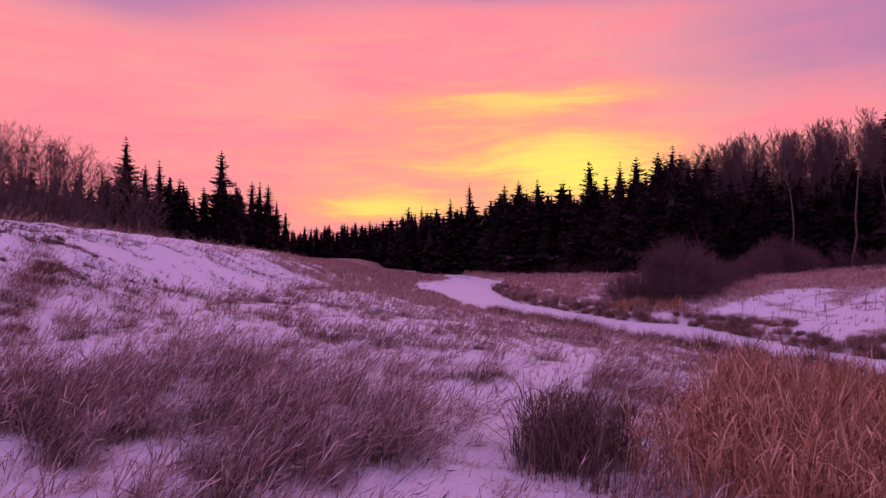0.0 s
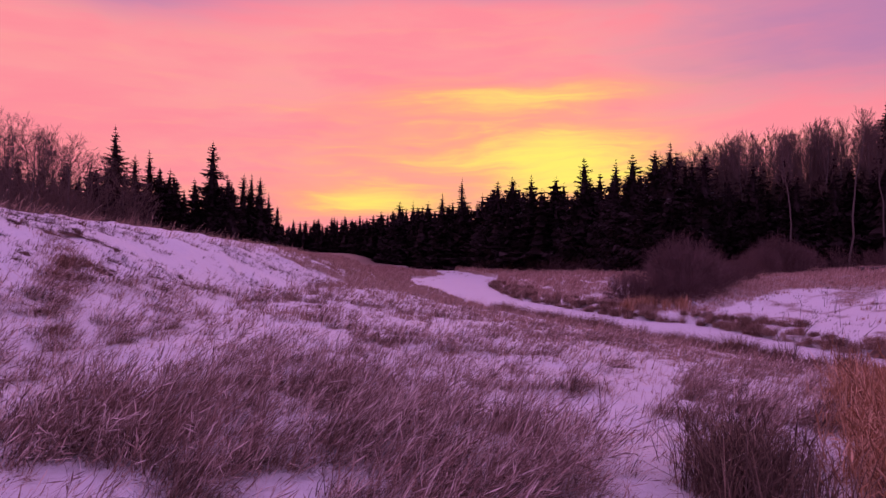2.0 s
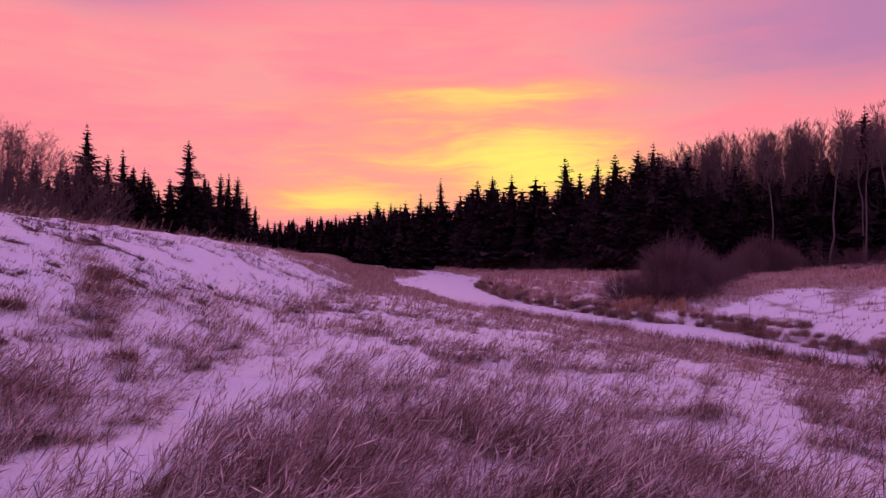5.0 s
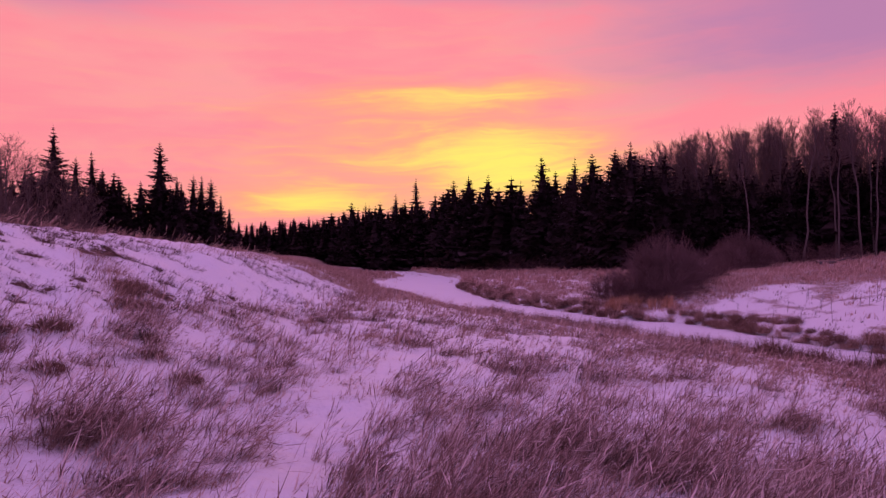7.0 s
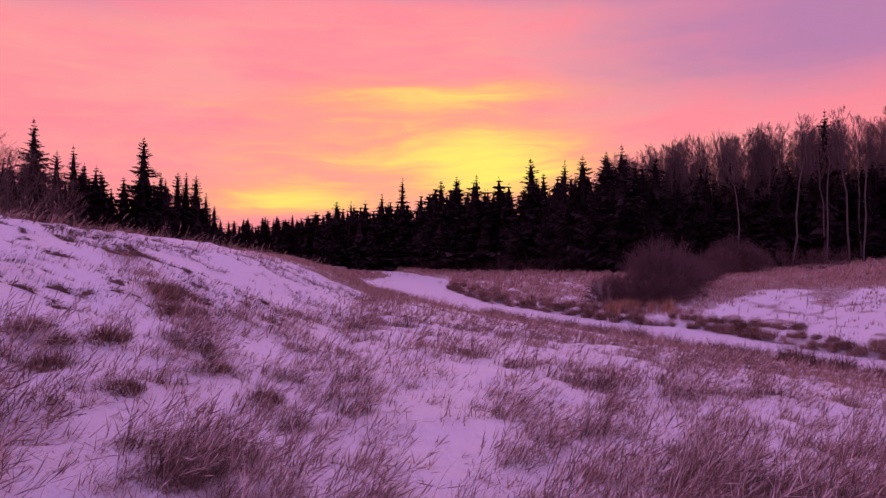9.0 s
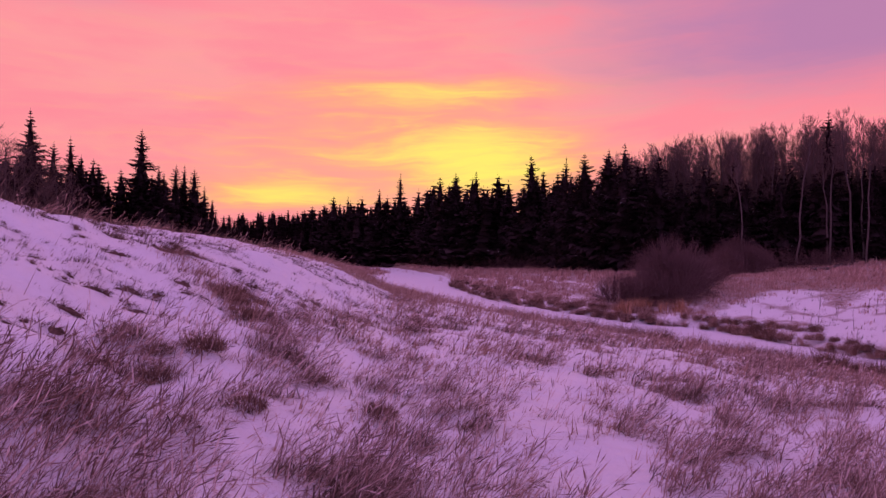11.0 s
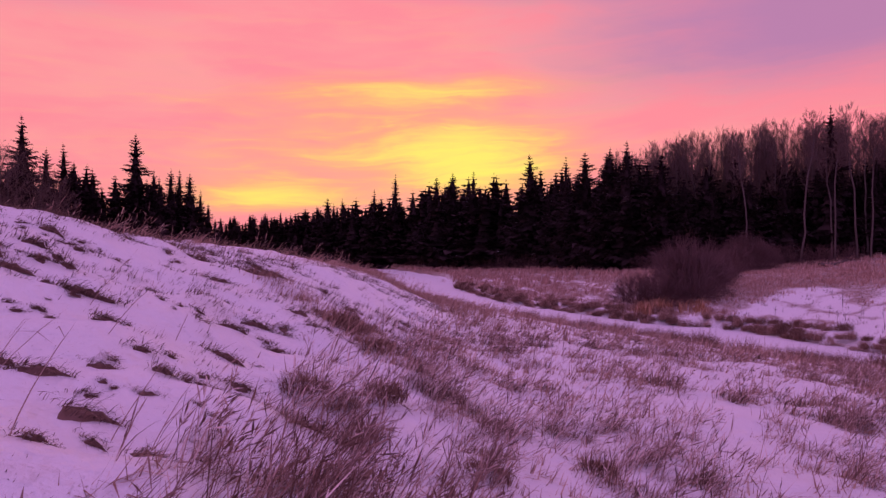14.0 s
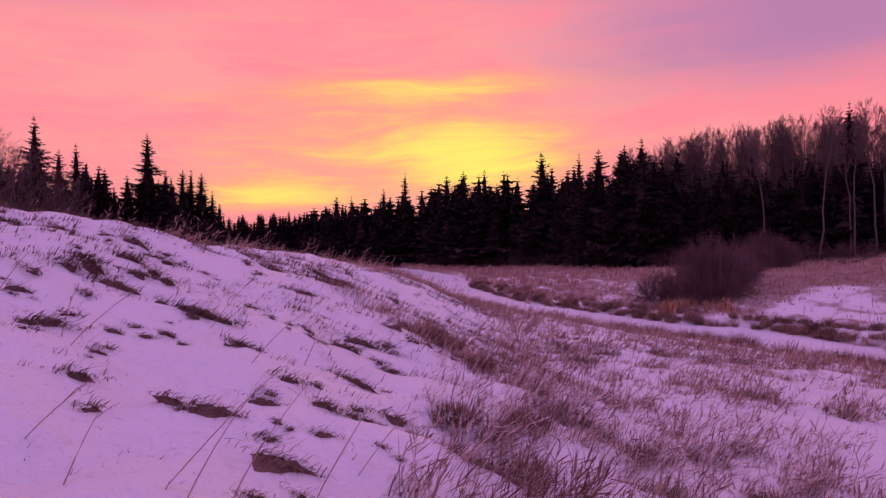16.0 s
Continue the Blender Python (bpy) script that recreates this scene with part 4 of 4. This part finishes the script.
def clump_row(models, places, scale):
    for n, (x, y) in enumerate(places):
        m = pose(x, y, float(ground(x, y)), 0, 0, gr.uniform(-40, 40)) @ Matrix.Scale(scale * gr.uniform(0.7, 1.3), 4)
        if n < len(models):
            models[n].matrix_basis = m
        else:
            base = models[n % len(models)]
            copy_thing(base, m @ Matrix.Scale(1 / base.scale[0], 4))


gr = np.random.default_rng(81)
MOUND = blade_material("bank_tussock_grass", (0.11, 0.062, 0.046), (0.24, 0.140, 0.100), (0.42, 0.28, 0.21))
near_set = [tussock(91, 0.50, 0.30, MOUND, "rounded brown grass tussock on the snowy creek bank", "tussocks on the near bank", 0.85, 0.009, 0.8), tussock(92, 0.44, 0.38, MOUND, "rounded brown grass tussock on the snowy creek bank", "tussocks on the near bank", 0.85, 0.009, 0.8),
            tussock(93, 0.56, 0.26, MOUND, "rounded brown grass tussock on the snowy creek bank", "tussocks on the near bank", 0.85, 0.009, 0.8)]
spots, y = [], 12.5
while y < 40:
    for _ in range(2 if gr.random() < 0.45 else 1):
        spots.append((float(tussock_row(y)) + gr.normal(0, 0.3), y))
    y += gr.uniform(0.25, 0.8)
clump_row(near_set, spots, 1.4)
RIM = blade_material("rim_sedge", (0.17, 0.095, 0.068), (0.40, 0.245, 0.175), (0.70, 0.54, 0.45))
far_set = [tussock(94, 0.56, 0.40, RIM, "dark sedge tussock overhanging the frozen creek", "tussocks on the far bank", 0.6, 0.010, 0.9), tussock(95, 0.50, 0.42, MOUND, "brown grass tussock on the far bank of the creek", "tussocks on the far bank", 0.6, 0.010, 0.9),
           tussock(96, 0.66, 0.30, RIM, "brown grass tussock on the far bank of the creek", "tussocks on the far bank", 0.6, 0.010, 0.9)]
spots, y = [], 17.0
while y < 74:
    for k2 in range(2 if gr.random() < 0.5 else 1):
        rim_x = float(far_bank(y))
        rim_x -= (float(fbm(rim_x * 0.5, y * 0.5, 9)) - 0.5) * 0.9
        spots.append((rim_x + (gr.uniform(-0.15, 0.25) if k2 == 0 else gr.uniform(0.3, 1.6)), y))
    y += gr.uniform(0.22, 0.6)
clump_row(far_set, spots, 0.92)
foot_set = [tussock(97, 0.26, 0.30, MOUND, "brown grass clump at the foot of the snowy hill", "grass clumps at the foot of the hill", 0.3, 0.0095), tussock(98, 0.28, 0.26, MOUND, "brown grass clump at the foot of the snowy hill", "grass clumps at the foot of the hill", 0.3, 0.0095)]
spots = [(-7.32, 8.6), (-7.13, 11.46), (-6.32, 9.73), (-7.0, 8.85), (-7.6, 8.65), (-7.3, 11.65), (-6.9, 11.3), (-7.2, 8.2), (-6.95, 10.8), (-7.3, 12.0), (-6.1, 9.0), (-5.5, 8.3), (-6.5, 7.7)]
clump_row(foot_set, spots, 0.75)
# a bright orange tussock under the willows
x, y, size = scatter(gr, (10, 15, 38, 42.5), 240, lambda a, b: np.maximum(oval(a, b, 11.9, 41.0, 1.2, 0.9), 0.7 * oval(a, b, 13.8, 39.2, 1.0, 0.9)), 20, 0.2)
v, f, tip = ribbons(x, y, 0.95 * gr.uniform(0.5, 1.1, len(x)), 0.022, 0.2, 0.4, gr, 0.4, 1.4, 2)
lay("reed_grass", [(v, f)], REED, "orange tussock of reed grass on the far bank")


# ---------------------------------------------------------------- tufts and stalks on the snowy hill
def tuft(seed, long=0.15, count=60, tall=0.09):
    """A matted cushion of old grass, half under the snow, with thin blades pressed downhill; its dark colour includes
    the undercut's shadow.
    """
    r = np.random.default_rng(seed)
    a, b = np.meshgrid(np.arange(12) * 6.283 / 12, np.linspace(0.15, 1, 5), indexing="ij")
    bump = 1 + 0.30 * np.sin(a * 3 + seed) * b + r.normal(0, 0.20, a.shape) * b
    v = np.stack([long * b * bump * np.cos(a), long * 0.48 * b * bump * np.sin(a) * (1 - 0.45 * np.cos(a)), 0.34 * long * (1 - b ** 2) * (1 + 0.6 * np.cos(a) * b) * bump + r.normal(0, 0.006, a.shape) - 0.022], 2).reshape(-1, 3)
    f = [[i * 5 + j, i * 5 + j + 1, (i + 1) % 12 * 5 + j + 1, (i + 1) % 12 * 5 + j] for i in range(12) for j in range(4)]
    cushion = mesh_object("grass_tuft", v, f, TUFT_AND_SHADOW)
    x, y = r.normal(0, long * 0.75, count), r.normal(0, long * 0.30, count)
    v, f, tip = ribbons(x, y, tall * r.uniform(0.4, 1.5, count), 0.0055, 0.75, 1.2, r, -0.05, 0.7, 3, z=np.full(count, 0.010))
    few = slice(0, None, 14)
    v2, f2, tip = ribbons(x[few], y[few], tall * r.uniform(1.2, 3.0, len(x[few])), 0.0034, 0.7, 1.4, r, 0.1, 0.9, 4, z=np.zeros(len(x[few])))
    v, f = join([(v, f)] + [(v2, f2)])
    tagged(mesh_object("matted_grass", v, f, TUFT_AND_SHADOW, cushion), kind="stuff")
    return tagged(cushion, "small tuft of matted grass poking through snow, darkened for its shadow", "grass tuft", "tufts on the hill")


# brown of matted grass, darkened for the shadow under the snow's edge
TUFT_AND_SHADOW = blade_material("matted_grass", (0.08, 0.046, 0.038), (0.17, 0.098, 0.076), (0.32, 0.21, 0.16))
tufts = [tuft(61, 0.09, 75, 0.07), tuft(62, 0.12, 95, 0.08), tuft(63, 0.06, 50, 0.055), tuft(64, 0.15, 110, 0.085), tuft(65, 0.075, 60, 0.06)]
gr = np.random.default_rng(77)
spots = [(-10.55, 10.16, 1.5), (-10.43, 10.32, 1.6), (-10.7, 9.82, 1.4), (-10.2, 10.1, 1.2), (-10.6, 10.5, 1.2), (-8.4, 8.1, 0.9), (-9.7, 8.0, 1.0), (-9.5, 7.6, 1.0), (-8.6, 7.4, 1.0), (-10.5, 10.4, 1.5), (-10.1, 10.5, 1.2), (-8.0, 8.4, 1.0), (-8.9, 9.0, 0.8), (-7.6, 8.0, 0.9)]
while len(spots) < 296:
    if gr.random() < 0.5:
        x, y = spots[-1][0] + gr.normal(0, 0.22), spots[-1][1] + gr.normal(0, 0.10)
    else:
        x, y = gr.uniform(-13, -5.2), gr.uniform(5.5, 14.5)
    if x > grass_edge(y) + 0.1 or x < -6.5 - y * 0.5:
        continue
    if float(ground(x - 0.12, y) - ground(x + 0.12, y)) < gr.uniform(-0.02, 0.11):
        continue
    spots.append((x, y, 0.38 + (0.6 if y < 8.5 else 1.0) * gr.random() ** 2.5))
for n, (x, y, sc) in enumerate(spots):
    m = pose(x, y, float(ground(x, y)), 0, gr.uniform(10, 24), gr.uniform(-35, 20)) @ Matrix.Scale(sc, 4)
    if n < len(tufts):
        tufts[n].matrix_basis = m
    else:
        copy_thing(tufts[n % len(tufts)], m @ Matrix.Scale(1 / tufts[n % len(tufts)].scale[0], 4))
# long dark blades in clumps beside the path
gr = np.random.default_rng(79)
parts = []
for cx, cy, many in ((-7.59, 6.82, 90), (-7.74, 6.5, 80), (-7.40, 7.25, 44), (-7.25, 6.9, 50), (-7.1, 6.4, 64), (-6.8, 6.6, 34), (-8.0, 6.9, 20)):
    x, y = gr.normal(cx, 0.15, many), gr.normal(cy, 0.15, many)
    v, f, tip = ribbons(x, y, gr.uniform(0.18, 0.46, many), 0.006, 0.7, 0.6, gr, 0.1, 0.6, 4)
    parts.append((v, f))
    few = slice(0, None, 4)
    parts.append(stalks(x[few], y[few], gr.uniform(0.28, 0.5, len(x[few])), 0.006, 0.65, gr, 0.1, 0.5, 8))
lay("long_grass", parts, MOUND, "long dark dry grass blades leaning over the snowy shoulder")
# pale clumps halfway up the hill
gr = np.random.default_rng(78)
parts = []
for cx, cy, rx, ry, tall in ((-7.35, 11.8, 0.36, 0.5, 0.32), (-7.8, 12.5, 0.3, 0.3, 0.24), (-7.0, 10.9, 0.3, 0.3, 0.26), (-6.6, 10.3, 0.3, 0.3, 0.24), (-8.2, 12.9, 0.35, 0.25, 0.2)):
    n = int(2600 * rx * ry)
    x, y = gr.normal(cx, rx * 0.5, n), gr.normal(cy, ry * 0.5, n)
    v, f, tip = ribbons(x, y, tall * gr.uniform(0.5, 1.2, n), 0.008, 0.6, 0.8, gr, 0.1, 0.7, 3)
    parts.append((v, f))
lay("hill_grass", parts, RIDGE, "pale brown grass clumps halfway up the snowy hill")
# far tufts, too many to tell apart
x, y, size = scatter(gr, (-13, -3, 5, 26), 1000, lambda a, b: (a < grass_edge(b) + 0.6) * (b < crest_y(a) + 0.5) * (0.2 + 0.8 * ease(b, 8, 10)) * ease(fbm(a * 0.9, b * 1.4, 71), 0.36, 0.62), 12, 0.045)
v, f, tip = ribbons(x, y, np.interp(y, [7, 14], [0.06, 0.12]) * size * gr.uniform(0.5, 1.4, len(x)), np.interp(y, [7, 14], [0.009, 0.016]), 1.4, 0.0, gr, -0.15, 0.5, 1)
lay("hill_tufts", [(v, f)], TUFT_AND_SHADOW, "flattened grass poking through snow on the hill, darkened for its shadow")


def long_stalk(seed, tall, lean):
    """One long dry stalk with a few thin leaves."""
    r = np.random.default_rng(seed)
    s = Soup()
    d = np.array([math.cos(0.1 + r.normal(0, 0.5)), math.sin(0.1 + r.normal(0, 0.5)), 0])
    pts = [np.zeros(3) - np.array([0, 0, 0.05])]
    ang = lean
    for j in range(5):
        pts.append(pts[-1] + (d * math.sin(ang) + np.array([0, 0, math.cos(ang)])) * tall / 5)
        ang += r.uniform(0.0, 0.12)
    s.tube(pts, [0.0032, 0.003, 0.0026, 0.0022, 0.0016], 4)
    stalk = s.make("dry_stalk", STRAW)
    for j in range(int(r.integers(1, 5))):
        leaf = Soup()
        p = pts[1 + int(r.integers(1, 4))] + (pts[3] - pts[2]) * r.random()
        side = r.normal(0, 1, 3)
        way = d * r.uniform(0.2, 1) + np.array([0, 0, r.uniform(0.2, 0.9)]) + side * 0.45
        q = p + way * tall * 0.10
        e = q + (way + np.array([0, 0, -0.7])) * tall * 0.07
        w = np.cross(way, (0.3, 0.2, 1)) * 0.0025
        leaf.quad(p - w * 0.6, q - w, q + w, p + w * 0.6)
        leaf.tri(q - w, e, q + w)
        leaf.make("leaf", STRAW, stalk)
    return tagged(stalk, "single long dry grass stalk leaning over the snow", "grass stalk", "stalks on the hill")


for n, (x, y, tall, lean) in enumerate([(-9.0, 6.9, 0.75, 0.75), (-8.9, 6.8, 0.9, 0.8), (-8.75, 6.9, 0.85, 0.72), (-9.35, 6.9, 0.4, 0.4), (-8.45, 7.2, 0.55, 0.55), (-8.3, 7.4, 0.5, 0.7), (-9.9, 8.4, 0.7, 0.75),
                                        (-10.0, 8.6, 0.45, 0.2), (-8.9, 8.6, 0.6, 0.7), (-8.6, 9.2, 0.4, 0.35), (-9.3, 9.4, 0.6, 0.65), (-8.15, 6.6, 0.5, 0.45), (-7.9, 7.2, 0.45, 0.5), (-9.6, 7.2, 0.5, 0.8), (-10.6, 9.0, 0.6, 0.7), (-7.75, 7.7, 0.4, 0.6)]):
    st = long_stalk(200 + n, tall, lean)
    st.location = (x, y, float(ground(x, y)))

# upright weed stems on the far snow patch and a few bare saplings on the near bank
gr = np.random.default_rng(83)
for n in range(22):
    x, y = gr.uniform(16.5, 25), gr.uniform(27, 36)
    if x < float(far_bank(y)) + 1.5:
        continue
    stem = Soup()
    tall, bow = gr.uniform(0.5, 1.1), gr.normal(0, 0.08, 2)
    stem.tube([(0, 0, -0.05), (bow[0] * 0.4, bow[1] * 0.4, tall * 0.5), (bow[0], bow[1], tall)], [0.014, 0.011], 4)
    for j in range(4):
        h = tall * gr.uniform(0.45, 0.95)
        stem.tube([(bow[0] * 0.6, bow[1] * 0.6, h), (bow[0] + gr.normal(0, 0.10), bow[1] + gr.normal(0, 0.10), h + 0.12)], [0.009], 3)
    weed = tagged(stem.make("weed_stem", TWIG), "thin dark upright weed stem standing in snow", "weed", "weed stems on the far bank")
    weed.location = (x, y, float(ground(x, y)))
for n, (x, y, tall, lean) in enumerate([(7.3, 15.6, 1.3, 0.5), (7.9, 16.4, 1.0, -0.35), (6.6, 14.2, 0.8, 0.2), (8.6, 15.0, 1.1, 0.15), (9.4, 16.8, 0.9, -0.1), (5.4, 13.2, 0.6, 0.6)]):
    rs = np.random.default_rng(300 + n)
    s = Soup()
    twig_spray(s, rs, np.array([0, 0, -0.05]), np.array([lean, 0.1, 1.0]), tall, 0.011, 1, 0.5, 0.1, 5, 4, 0.004)
    sap = tagged(s.make("sapling", TWIG), "bare thin sapling among dry bank grass", "sapling", "saplings on the near bank")
    sap.location = (x, y, float(ground(x, y)))

# straw cover on the ground: thin snow by the grass, and painted bank shade
me = land.data
co = np.empty(len(me.vertices) * 3, np.float32)
me.vertices.foreach_get("co", co)
gx, gy = co.reshape(-1, 3)[:, 0].astype(float), co.reshape(-1, 3)[:, 1].astype(float)
off = gx - far_bank(gy) + (fbm(gx * 0.5, gy * 0.5, 9) - 0.5) * 0.9
# band of straw colour that stands in for the dark undercut of the far bank
rim = 0.85 * ease(off, -0.35, -0.15) * (1 - ease(off, 0.15, 0.4)) * (gy < 62) * (0.6 + 0.6 * vnoise(gx * 1.3, gy * 1.3, 91))
blotch = 0.62 * ease(gx - far_bank(gy), 0.5, 2) * ease(fbm(gx * 1.1, gy * 0.8, 90), 0.35, 0.62) * (gy > 15)
thin = np.maximum.reduce([rim, blotch, 0.47 * meadow_density(gx, gy), 0.75 * reed_density(gx, gy), 0.62 * ridge_density(gx, gy), 0.66 * far_meadow(gx, gy)])
woods = ease(gx + 0.9 * gy, 92, 100) * ease(gx, -20, 0) + ease(gy, 150, 190)
thin = np.maximum(thin, 0.7 * np.clip(woods, 0, 1))
thin = np.maximum(thin, 0.95 * ease(gy, 60, 80) * (1 - ease(gx - near_bank(gy), -3.5, -1.5)))
layer = me.attributes.new("thin_snow_and_shade", "FLOAT", "POINT")
layer.data.foreach_set("value", thin.astype(np.float32))
